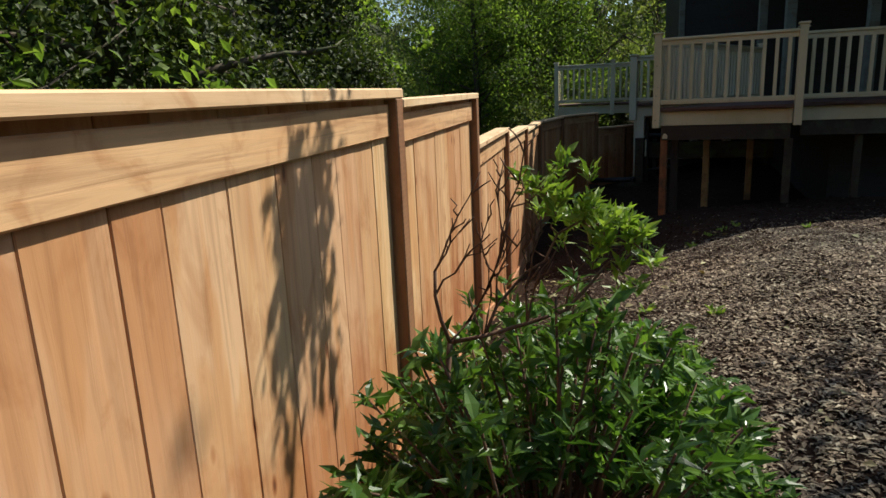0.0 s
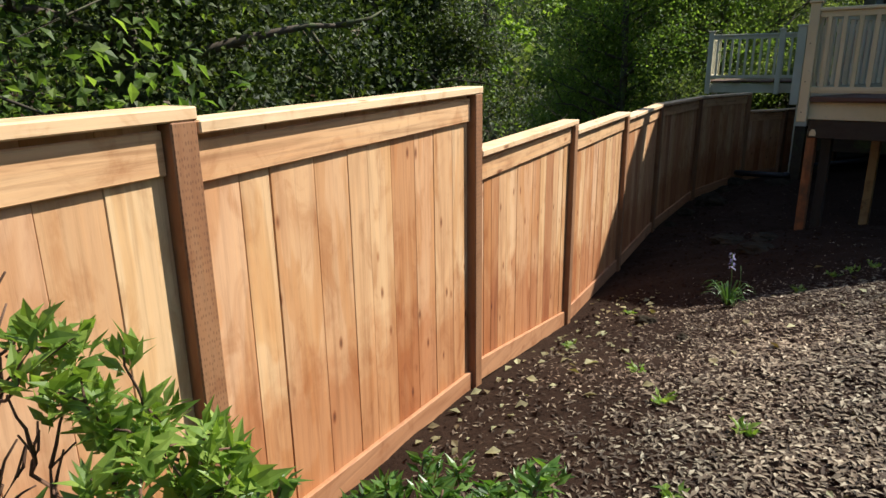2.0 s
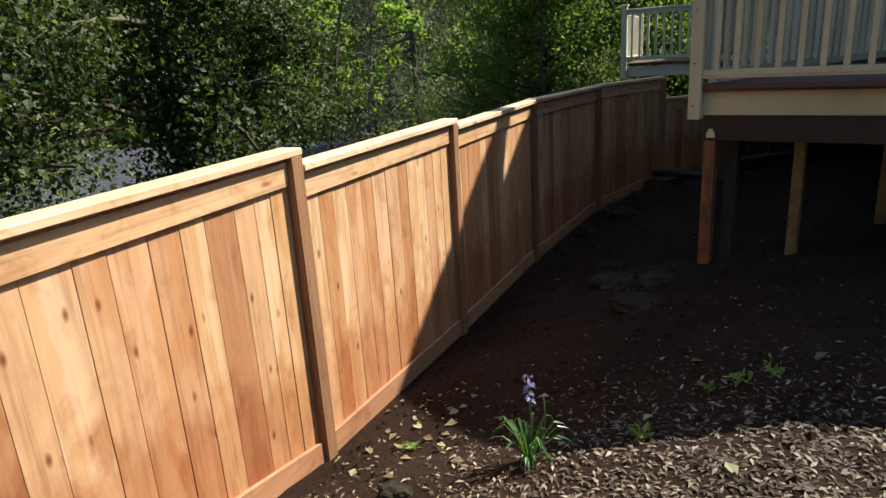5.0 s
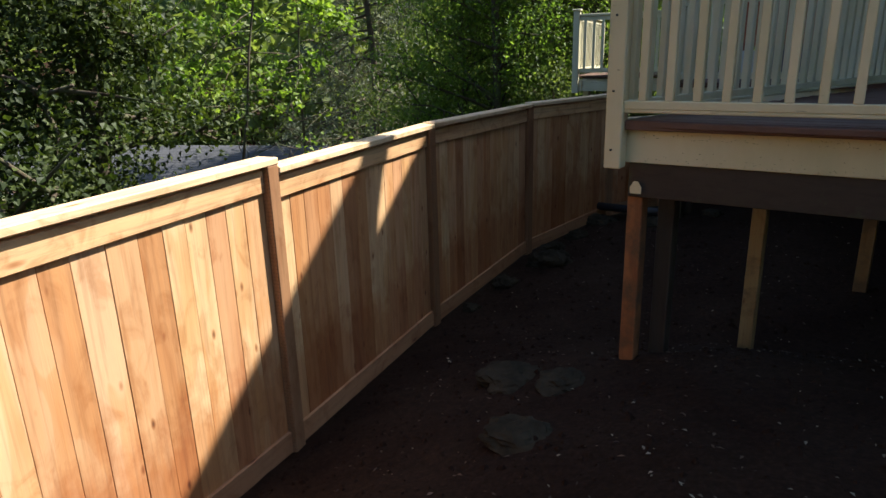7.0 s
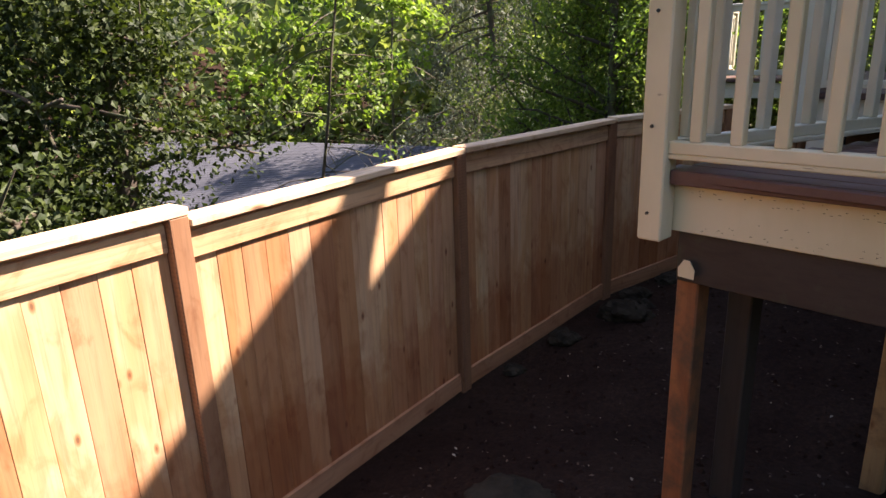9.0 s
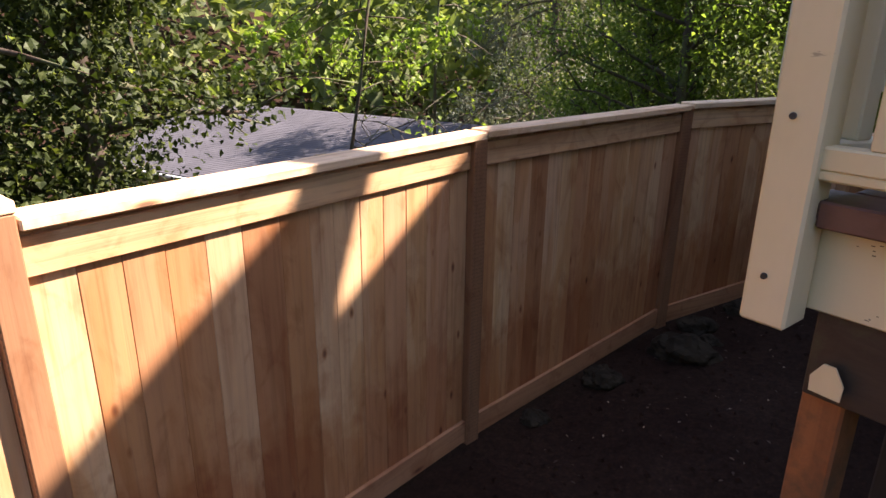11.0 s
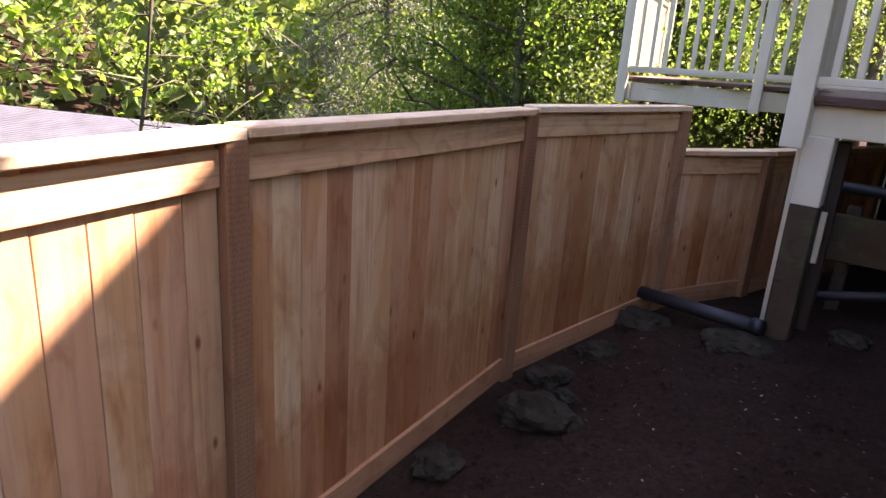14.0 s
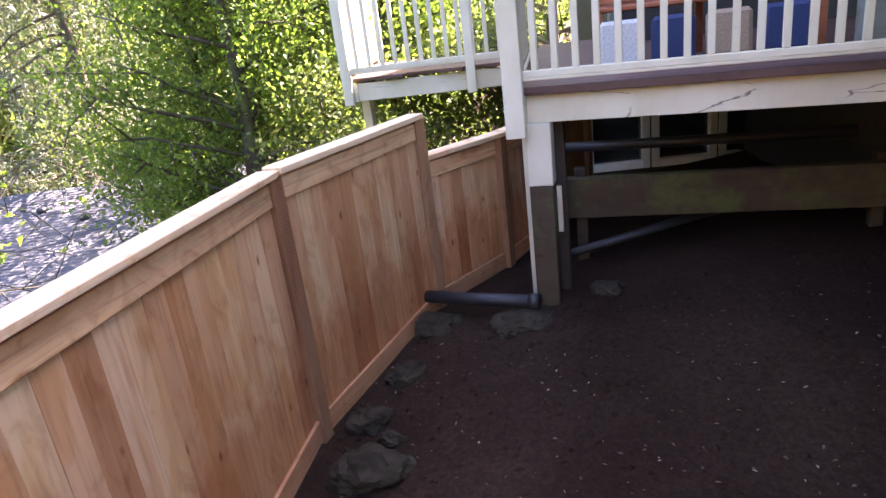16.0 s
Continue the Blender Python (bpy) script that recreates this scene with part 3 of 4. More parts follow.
# ---- railings ----
def railing(p, q, mat, label, posts=(0, 1), spacing=0.125, hang=True, first=0.0):
    """A railing from p to q: posts, two rails and square balusters."""
    p, q = Vector((*p, 0)), Vector((*q, 0))
    d = q - p
    L = d.length
    rz = math.degrees(math.atan2(d.y, d.x))
    e = thing("deck_railing", p.x, p.y, 0, rz, label, "railing", "deck railings")
    part("bottom_rail", box(L - 0.02, 0.05, 0.045, 0.004, (L / 2, 0, RAIL_LO + 0.02)), mat, e)
    part("bottom_rail", box(L - 0.02, 0.07, 0.02, 0.004, (L / 2, 0.012, RAIL_LO - 0.012)), mat, e)
    part("top_rail", box(L - 0.04, 0.085, 0.035, 0.006, (L / 2, 0, RAIL_HI - 0.017)), mat, e)
    part("top_rail", box(L - 0.1, 0.04, 0.06, 0.004, (L / 2, 0, RAIL_HI - 0.065)), mat, e)
    n = max(2, round((L - 0.1) / spacing))
    lo, hi = RAIL_LO + 0.042, RAIL_HI - 0.09
    me = mesh_of("baluster", box(0.042, 0.042, hi - lo, 0.004, (0, 0, (hi - lo) / 2)), mat)
    for i in range(1, n):
        o = part("baluster", me, mat, e)
        o.location = (L * i / n, 0, lo)
    for f in posts:
        lo = BAND_LO - 0.025 if hang else FLOOR_Z
        y = -0.045
        part("post", box(0.095, 0.095, RAIL_HI + 0.05 - lo, 0.006, (L * f, y + 0.045, (RAIL_HI + 0.05 + lo) / 2)), mat, e)
        cap = part("post_cap", box(0.13, 0.13, 0.025, 0.008, (L * f, y + 0.045, RAIL_HI + 0.062)), mat, e)
    return e


railing(A, B, CREAM, "cream painted deck railing with square balusters", (0.0, 1.0), 0.128)
railing(INNER, A, PALE, "pale painted deck railing along the deck's inner side", (0.0,), 0.128)
railing(B2, C, CREAM, "cream painted deck railing further along the deck", (0.0, 0.5, 1.0), 0.128)
railing(PB, INNER, PALE, "pale painted deck railing above cracked edge board", (1.0,), 0.128)
railing(FDL, FDR, PALE, "pale weathered railing of the far deck section", (0.0, 0.69), 0.125)
railing(FDR, PB, PALE, "pale deck railing running back from corner post", (), 0.125)
railing((-0.70, 19.2), FDL, PALE, "pale railing at the deck's far end", (0.0,), 0.125)

# screen board beside the wide corner post
deck_part("corner_panel", span(B, B2, 0.03, FLOOR_Z, RAIL_HI, 0.0, 0.06), CREAM, "cream boarded corner panel")

# dark screw heads on the hanging corner post
for z in (1.44, 1.76, 2.15):
    bm = bmesh.new()
    bmesh.ops.create_cone(bm, cap_ends=True, segments=10, radius1=0.007, radius2=0.006, depth=0.006, matrix=Matrix.Translation((A[0] - 0.018, A[1] - 0.049, z)) @ Matrix.Rotation(radians(90), 4, "X"))
    deck_part("screw", bm, DARK_METAL)

# ---- below the deck ----
retaining = thing("retaining_timber", 2.6, 14.85, 0, -11, "mossy horizontal timber under the deck", "timber")
part("timber", box(3.4, 0.08, 0.33, 0.01, (0.3, 0, 0.63)), MOSSY, retaining)
part("stake", box(0.09, 0.09, 1.3, 0.008, (-1.2, 0.09, 0.2)), BEAM, retaining)
part("stake", box(0.09, 0.09, 1.3, 0.008, (0.9, 0.09, 0.2)), BEAM, retaining)
handrail = thing("dark_handrail", 2.6, 15.5, 0, -11, "dark metal handrail under the deck", "handrail")
part("rail", tube([(-1.5, 0, 0.90), (0, 0, 0.89), (2.0, 0, 0.88)], [0.045] * 3, 10), DARK_METAL, handrail)
part("upright", tube([(-1.4, 0, -0.2), (-1.4, 0, 0.90)], [0.02, 0.02]), DARK_METAL, handrail)
part("upright", tube([(1.9, 0, -0.2), (1.9, 0, 0.90)], [0.02, 0.02]), DARK_METAL, handrail)


def pipe(p, q, r, label):
    p, q = Vector(p), Vector(q)
    e = thing("drain_pipe", p.x, p.y, p.z, 0, label, "pipe")
    d = q - p
    part("pipe", tube([(0, 0, 0), d * 0.5 + Vector((0, 0, -0.004)), d], [r, r, r], 14), PIPE, e)
    part("coupling", tube([d * 0.93, d], [r * 1.14, r * 1.14], 14), PIPE, e)


pipe((0.07, 14.72, 0.06), (0.99, 14.30, 0.12), 0.048, "black corrugated drain pipe lying on the soil")
pipe((1.25, 14.9, 0.22), (2.5, 15.1, 0.42), 0.035, "black drain pipe under the deck")

# ---- bench on the deck ----
bench = thing("garden_bench", 2.45, 15.5, FLOOR_Z, -11, "red-brown slatted wooden bench with cushions", "bench")
for i in range(9):
    part("back_slat", box(1.6, 0.025, 0.06, 0.005, (0, 0.02 * 0 , 0.40 + i * 0.066)), BENCH, bench)
for sx in (-0.78, 0.0, 0.78):
    part("back_post", box(0.06, 0.05, 1.0, 0.006, (sx, 0.04, 0.5)), BENCH, bench)
for i in range(4):
    part("seat_slat", box(1.6, 0.10, 0.03, 0.005, (0, -0.06 - i * 0.115, 0.40)), BENCH, bench)
for sx in (-0.75, 0.75):
    part("leg", box(0.06, 0.06, 0.39, 0.006, (sx, -0.40, 0.195)), BENCH, bench)
for i, (mat, lab) in enumerate(((LINEN, "pale linen cushion standing on the deck"), (NAVY, "navy blue cushion leaning on the bench"), (TAN, "tan cushion beside a blue one"), (NAVY, "navy blue cushion leaning on the bench"))):
    bm = box(0.30, 0.10, 0.32, 0.04, (0, 0, 0.16))
    c = new("cushion", mesh_of("cushion", bm, mat))
    c.matrix_world = pose(1.75 + 0.36 * i, 15.05 - 0.07 * i, FLOOR_Z + 0.002, -8, 0, -11)
    tagged(c, lab, "cushion", "cushions on the deck")

# ---- house ----
house = thing("house", 2.4, 17.5, 0, 0, "dark timber-sided house above the deck with white-framed windows", "house")


def house_part(name, bm, mat, label=""):
    bmesh.ops.transform(bm, matrix=Matrix.Translation((-2.4, -17.5, 0)), verts=bm.verts)
    return part(name, bm, mat, house, label)


def block(x0, x1, y0, y1, z0, z1, bevel=0.01):
    return box(x1 - x0, y1 - y0, z1 - z0, bevel, ((x0 + x1) / 2, (y0 + y1) / 2, (z0 + z1) / 2))


# front walls as strips, so that the windows go through
def wall_with_openings(x0, x1, y, thick, z0, z1, holes, mat):
    xs = sorted({x0, x1, *[h[0] for h in holes], *[h[1] for h in holes]})
    for a, c in zip(xs, xs[1:]):
        zs = [(z0, z1)]
        for hx0, hx1, hz0, hz1 in holes:
            if hx0 <= a and c <= hx1:
                zs = [s for lo, hi in zs for s in ((lo, min(hi, hz0)), (max(lo, hz1), hi)) if s[1] - s[0] > 0.01]
        for lo, hi in zs:
            house_part("wall", block(a, c, y, y + thick, lo, hi, 0), mat)


def window(x0, x1, y, z0, z1):
    e = house_part("window", block(x0 + 0.04, x1 - 0.04, y + 0.07, y + 0.08, z0 + 0.04, z1 - 0.04, 0), GLASS)
    for a, c, lo, hi in ((x0 - 0.05, x0 + 0.035, z0 - 0.05, z1 + 0.05), (x1 - 0.035, x1 + 0.05, z0 - 0.05, z1 + 0.05), (x0 + 0.035, x1 - 0.035, z1 - 0.04, z1 + 0.05),
                         (x0 + 0.035, x1 - 0.035, z0 - 0.05, z0 + 0.04)):
        bm = block(a, c, y - 0.03, y + 0.06, lo, hi, 0.006)
        bmesh.ops.transform(bm, matrix=Matrix.Translation((-2.4, -17.5, 0)), verts=bm.verts)
        part("frame", bm, WHITE, e)


LOW = [(1.88, 2.50), (2.62, 3.24), (3.36, 3.98)]
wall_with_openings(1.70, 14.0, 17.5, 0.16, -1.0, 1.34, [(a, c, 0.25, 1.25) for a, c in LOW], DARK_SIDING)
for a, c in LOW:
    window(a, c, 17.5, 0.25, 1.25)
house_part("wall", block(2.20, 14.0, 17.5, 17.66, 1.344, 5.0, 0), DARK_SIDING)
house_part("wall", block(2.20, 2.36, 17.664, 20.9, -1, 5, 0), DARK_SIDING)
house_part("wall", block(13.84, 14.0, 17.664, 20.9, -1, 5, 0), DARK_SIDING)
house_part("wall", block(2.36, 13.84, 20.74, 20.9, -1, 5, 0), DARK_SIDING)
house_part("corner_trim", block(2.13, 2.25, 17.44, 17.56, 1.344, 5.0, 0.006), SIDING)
# unseen walls added under the deck to block light from the side
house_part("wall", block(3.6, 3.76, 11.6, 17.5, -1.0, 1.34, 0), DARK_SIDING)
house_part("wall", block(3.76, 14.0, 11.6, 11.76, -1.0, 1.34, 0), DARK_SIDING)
house_part("roof", block(2.0, 3.1, 17.2, 21.2, 5.0, 5.16, 0.02), ROOFING, "flat roof of the low bay")


def roof_slab(x0, x1, y0, z0, y1, z1, thick=0.16):
    bm = bmesh.new()
    vs = [bm.verts.new(p) for p in ((x0, y0, z0), (x1, y0, z0), (x1, y1, z1), (x0, y1, z1), (x0, y0, z0 - thick), (x1, y0, z0 - thick), (x1, y1, z1 - thick), (x0, y1, z1 - thick))]
    for f in ((0, 1, 2, 3), (7, 6, 5, 4), (0, 4, 5, 1), (1, 5, 6, 2), (2, 6, 7, 3), (3, 7, 4, 0)):
        bm.faces.new([vs[k] for k in f])
    return bm


# porch roof over the deck, then the main roof behind it, both with their gable ends to the fence
house_part("roof", roof_slab(3.0, 14.3, 9.27, 4.16, 14.1, 7.62), ROOFING, "dark porch roof")
house_part("roof", roof_slab(3.0, 14.3, 14.17, 7.02, 17.4, 9.21), ROOFING, "dark main roof")
house_part("roof", roof_slab(3.0, 14.3, 21.3, 6.5, 17.45, 9.14), ROOFING, "dark main roof")
# unseen slab between the roofs, outlined to cast the slanted shadow on the fence
bm = bmesh.new()
f = bm.faces.new([bm.verts.new((3.0, y, z)) for y, z in ((13.93, 7.33), (13.96, 6.30), (14.21, 6.30), (14.215, 7.12), (14.42, 7.70), (14.90, 8.90), (14.58, 8.95), (14.085, 7.71), (14.08, 7.61))])
r = bmesh.ops.extrude_face_region(bm, geom=[f])
bmesh.ops.translate(bm, vec=(0.12, 0, 0), verts=[v for v in r["geom"] if isinstance(v, bmesh.types.BMVert)])
bmesh.ops.recalc_face_normals(bm, faces=bm.faces)
house_part("dormer", bm, ROOFING, "unseen slab between the roofs, shaped for the shadow on the fence")
# unseen filler wall that stops sunlight leaking between the two roofs
house_part("wall", block(3.13, 14.0, 13.93, 14.085, 6.6, 7.33, 0), DARK_SIDING)
bm = bmesh.new()
vs = [bm.verts.new(p) for p in ((3.15, 14.3, 5.0), (3.15, 20.9, 5.0), (3.15, 20.9, 6.6), (3.15, 17.4, 8.95), (3.15, 14.3, 6.85))]
f = bm.faces.new(vs)
r = bmesh.ops.extrude_face_region(bm, geom=[f])
bmesh.ops.translate(bm, vec=(0.14, 0, 0), verts=[v for v in r["geom"] if isinstance(v, bmesh.types.BMVert)])
house_part("wall", bm, DARK_SIDING)
house_part("wall", block(3.3, 14.0, 14.3, 14.46, 4.9, 6.85, 0), DARK_SIDING)
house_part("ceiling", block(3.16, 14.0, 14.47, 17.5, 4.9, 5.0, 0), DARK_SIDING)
for x, y in ((3.08, 12.2), (4.15, 12.0), (6.2, 10.3), (3.25, 14.6)):
    top = 3.97 + (min(y, 14.1) - 9.27) * 0.72 - 0.18 if y < 14 else 4.9
    house_part("porch_post", block(x - 0.07, x + 0.07, y - 0.07, y + 0.07, FLOOR_Z, top, 0.008), SIDING)

# ---- neighbour's building below the fence ----
shed = thing("neighbour_house", -15.5, 23.4, 0, 0, "low neighbouring house with a grey shingle roof", "house")


def shed_part(name, bm, mat, label=""):
    return part(name, bm, mat, shed, label)


RL, RD, PITCH = 20.0, 6.2, 16
slope = Matrix.Translation((0, 0, -2.1)) @ Matrix.Rotation(radians(10), 4, "Z") @ Matrix.Rotation(radians(PITCH), 4, "X")
shed_part("roof_deck", box(RL, RD, 0.14, 0.01, m=slope), ROOFING)
far_slope = Matrix.Translation((0, 0, -2.1)) @ Matrix.Rotation(radians(10), 4, "Z") @ Matrix.Translation((0, RD * 0.96, 0.0)) @ Matrix.Rotation(radians(-PITCH), 4, "X")
shed_part("roof_deck", box(RL, RD, 0.14, 0.01, m=far_slope), ROOFING)
shed_part("wall", box(RL - 0.8, 9.5, 3.2, 0.01, m=Matrix.Translation((0, 0, -4.5)) @ Matrix.Rotation(radians(10), 4, "Z") @ Matrix.Translation((0, 2.9, 0))), TANWALL)
shed_part("gutter", box(RL + 0.1, 0.10, 0.10, 0.02, m=slope @ Matrix.Translation((0, -RD / 2 - 0.05, 0))), WHITE)
bm = bmesh.new()
rng = random.Random(5)
for j in range(int(RD / 0.14)):
    x = -RL / 2 + rng.uniform(-0.3, 0)
    while x < RL / 2:
        w = rng.uniform(0.28, 0.34)
        y = -RD / 2 + j * 0.14
        a = [(max(x, -RL / 2) + 0.003, y, 0.082 + rng.uniform(0, 0.003)), (min(x + w, RL / 2) - 0.003, y, 0.082), (min(x + w, RL / 2) - 0.003, y + 0.16, 0.073), (max(x, -RL / 2) + 0.003, y + 0.16, 0.073)]
        top = [bm.verts.new(slope @ Vector(p)) for p in a]
        low = [bm.verts.new(slope @ Vector((p[0], p[1], p[2] - 0.008))) for p in a[:2]]
        bm.faces.new(top)
        bm.faces.new((low[0], low[1], top[1], top[0]))
        x += w
o = shed_part("shingles", bm, SHINGLE)
o["kind"] = "stuff"
for x, y in ((6.0, 1.2), (4.7, 1.9), (7.4, 2.1), (2.9, 1.5), (8.2, 1.6)):
    shed_part("roof_vent", tube([slope @ Vector((x, y, 0.07)), slope @ Vector((x, y, 0.16)), slope @ Vector((x, y, 0.19))], [0.13, 0.13, 0.05], 10), DARK_METAL)


# ---- plants ----
def branchy(rng, base, height, radius, limbs, lean=(0, 0), droop=0.0, start=0.2, length=0.45):
    """Trunk and limbs as a list of (points, radii), and the twig tips for the leaves."""
    runs, tips = [], []
    base = np.array(base, float)
    n = 9
    trunk = [base + np.array([lean[0] * t + 0.04 * height * math.sin(3 * t + rng.uniform(0, 1)) * t, lean[1] * t + 0.03 * height * rng.uniform(-1, 1) * t, height * t]) for t in np.linspace(0, 1, n)]
    runs.append((trunk, [radius * (1 - 0.85 * t) + 0.008 for t in np.linspace(0, 1, n)]))
    for i in range(limbs):
        t = start + (1 - start) * (i + rng.uniform(0, 1)) / limbs
        k = min(n - 2, int(t * (n - 1)))
        p0 = trunk[k] + (trunk[k + 1] - trunk[k]) * (t * (n - 1) - k)
        az = rng.uniform(0, math.tau)
        L = height * length * (1.15 - 0.7 * t) * rng.uniform(0.7, 1.2)
        d = np.array([math.cos(az), math.sin(az), rng.uniform(0.1, 0.7) - droop])
        pts = [p0 + d * L * s + np.array([0, 0, -droop * L * s * s * 0.6 + 0.1 * L * s * (1 - s)]) + rng.normal(size=3) * 0.03 * L * s for s in np.linspace(0, 1, 5)]
        r = max(0.008, radius * 0.4 * (1 - 0.7 * t))
        runs.append((pts, [r * (1 - 0.8 * s) + 0.004 for s in np.linspace(0, 1, 5)]))
        for j in range(4):
            s = rng.uniform(0.3, 1)
            kk = min(3, int(s * 4))
            q0 = pts[kk] + (pts[kk + 1] - pts[kk]) * (s * 4 - kk)
            dd = d * 0.4 + rng.normal(size=3) * 0.6 - np.array([0, 0, droop * 0.6])
            q1 = q0 + dd * L * 0.38
            mid = (q0 + q1) / 2 + rng.normal(size=3) * 0.03 * L
            runs.append(([q0, mid, q1], [r * 0.4 + 0.003, r * 0.25 + 0.003, 0.003]))
            tips += [q0 * (1 - f) + q1 * f for f in (0.35, 0.7, 1.0)]
        tips.append(pts[-1])
    return runs, np.array(tips)


def tree(name, seed, base, height, radius, limbs, count, leaf, mat, label, clump=0.45, lean=(0, 0), droop=0.0, start=0.15, length=0.45, category="tree", narrow=0.6, bark=None, flat=0.75, group="trees",
         uneven=1.4, core=0.0, north=None, low=None):
    """uneven: small for leaves in clumps with gaps; core: share of the leaves close round the trunk; north, low: where the crown is cut back."""
    rng = np.random.default_rng(seed)
    runs, tips = branchy(rng, (0, 0, 0), height, radius, limbs, lean, droop, start, length)
    e = thing(name, *base, 0, label, category, group)
    bm = bmesh.new()
    for i, (pts, radii) in enumerate(runs):
        if i == 0 or base[0] > 0 or base[1] > 15 or max(p[0] for p in pts) + base[0] < -1.5:
            tube(pts, radii, 8 if i == 0 else 5, bm)
    part("trunk", bm, bark or BARK, e)
    per = rng.multinomial(int(count * (1 - core)), rng.dirichlet(np.full(len(tips), uneven)))
    c = np.repeat(tips, per, axis=0)
    c = c + rng.normal(size=c.shape) * np.array([clump, clump, clump * flat])
    if core:
        n = int(count * core)
        t = rng.uniform(0.03, 1, n)
        axis = np.array(runs[0][0])
        stem = np.stack([np.interp(t, np.linspace(0, 1, len(axis)), axis[:, k]) for k in range(3)], axis=1)
        c = np.concatenate([c, stem + rng.normal(size=(n, 3)) * np.array([0.30, 0.30, 0.1])])
    if base[1] < 15 and base[0] < 0:
        c = c[c[:, 0] + base[0] < -1.75]
    if north is not None:
        c = c[c[:, 1] + base[1] < north + 0.3 * np.sin(c[:, 2] * 2.3) + 0.12 * rng.normal(size=len(c))]
    if low is not None:
        c = c[c[:, 2] + base[2] > low + 0.45 * rng.normal(size=len(c))]
    part("crown", leaves_mesh("crown", c, leaf, mat, rng, narrow=narrow), mat, e)
    return e


def at(x, y, sink=0.1):
    return (x, y, ground_z(x, y) - sink)


# ivy-hung trees and brush close behind the fence
IVY = "tall tree wrapped in dark ivy behind the fence"
tree("ivy_tree", 1, at(-4.6, 10.2), 8.5, 0.16, 34, 42000, 0.056, LEAF_IVY, IVY, 0.20, start=0.04, length=0.22, droop=0.2, narrow=0.85, uneven=0.6, core=0.35, north=11.7)
tree("ivy_tree", 2, at(-5.6, 8.2), 8.0, 0.16, 30, 34000, 0.060, LEAF_IVY, IVY, 0.22, start=0.05, length=0.24, droop=0.2, narrow=0.85, uneven=0.6, core=0.35)
tree("ivy_tree", 3, at(-3.6, 5.4), 7.0, 0.16, 30, 34000, 0.056, LEAF_IVY, "tree hung with ivy and brush behind the fence", 0.22, start=0.05, length=0.26, droop=0.2, narrow=0.85, uneven=0.6, core=0.25)
tree("ivy_tree", 4, at(-3.95, 10.85), 7.5, 0.12, 34, 40000, 0.054, LEAF_IVY, IVY, 0.19, start=0.02, length=0.15, droop=0.2, narrow=0.85, uneven=0.6, core=0.4, north=11.75)
for i, (x, y, h) in enumerate(((-4.8, 3.0, 6.5), (-7.2, 5.5, 8.0), (-9.0, 9.0, 8.5), (-3.2, 1.0, 6.0), (-2.8, -1.2, 6.0), (-6.5, 1.5, 7.5))):
    tree("broadleaf_tree", 20 + i, at(x, y), h, 0.06, 26, 13000, 0.085, LEAF_GREEN if i != 2 else LEAF_TREE, "leafy green tree behind the fence", 0.27, start=0.08, length=0.34, uneven=0.5)
# maple with pale young leaves hanging into view
MAPLE = "maple with sparse bright young leaves on drooping twigs"
tree("maple_tree", 50, at(-6.6, 15.0), 7.6, 0.030, 34, 3400, 0.10, LEAF_MAPLE, MAPLE, 0.075, lean=(1.6, 0.4), droop=0.5, start=0.3, length=0.34, narrow=0.85, flat=1.0, uneven=0.5, low=1.15)
tree("maple_tree", 51, at(-6.2, 17.2), 7.5, 0.030, 26, 1900, 0.10, LEAF_MAPLE, MAPLE, 0.075, lean=(0.3, -0.3), droop=0.5, start=0.35, length=0.30, narrow=0.85, flat=1.0, uneven=0.5, low=1.5)
# small tree beside the yard whose limb shades the fence
tree("yard_tree", 55, at(4.3, 4.9), 6.0, 0.09, 12, 1500, 0.08, LEAF_YOUNG, "slender young tree at the yard's edge", 0.2, lean=(-1.0, -0.2), start=0.45, length=0.3)
limb = thing("overhanging_limb", 3.15, 4.5, 2.54, 0, "leafy limb overhanging the yard", "limb")
rng = np.random.default_rng(56)
part("stem", tube([(0.75, 0.4, -0.25), (-1.2, -0.3, 0.75), (-2.3, -0.6, 1.2), (-2.9, -1.15, 0.9)], [0.03, 0.022, 0.014, 0.006], 6), TWIG, limb)
cs, fc = [], []
bm = bmesh.new()
for k in range(9):
    top = np.array([-2.72 - 0.02 * k, -0.72 - 0.052 * k, 1.12 - 0.03 * k + 0.04 * math.sin(2.1 * k)])
    drop = 0.8 * rng.uniform(0.45, 1.0)
    end = top + np.array([0.03 * rng.normal(), -0.22 * drop + 0.05 * rng.normal(), -drop])
    tube([top, (top + end) / 2 + rng.normal(size=3) * 0.03, end], [0.005, 0.004, 0.002], 5, bm)
    for j in range(44):
        g = rng.uniform(0, 1)
        d = np.array([rng.normal() * 0.6, rng.normal() * 0.6, -0.6])
        cs.append(top + (end - top) * g + d * 0.07 + rng.normal(size=3) * 0.02)
        fc.append(d * 1.4)
part("twig", bm, TWIG, limb)
part("foliage", leaves_mesh("foliage", np.array(cs), 0.085, LEAF_YOUNG, rng, narrow=0.45, droop=0.4, facing=np.array(fc)), LEAF_YOUNG, limb)
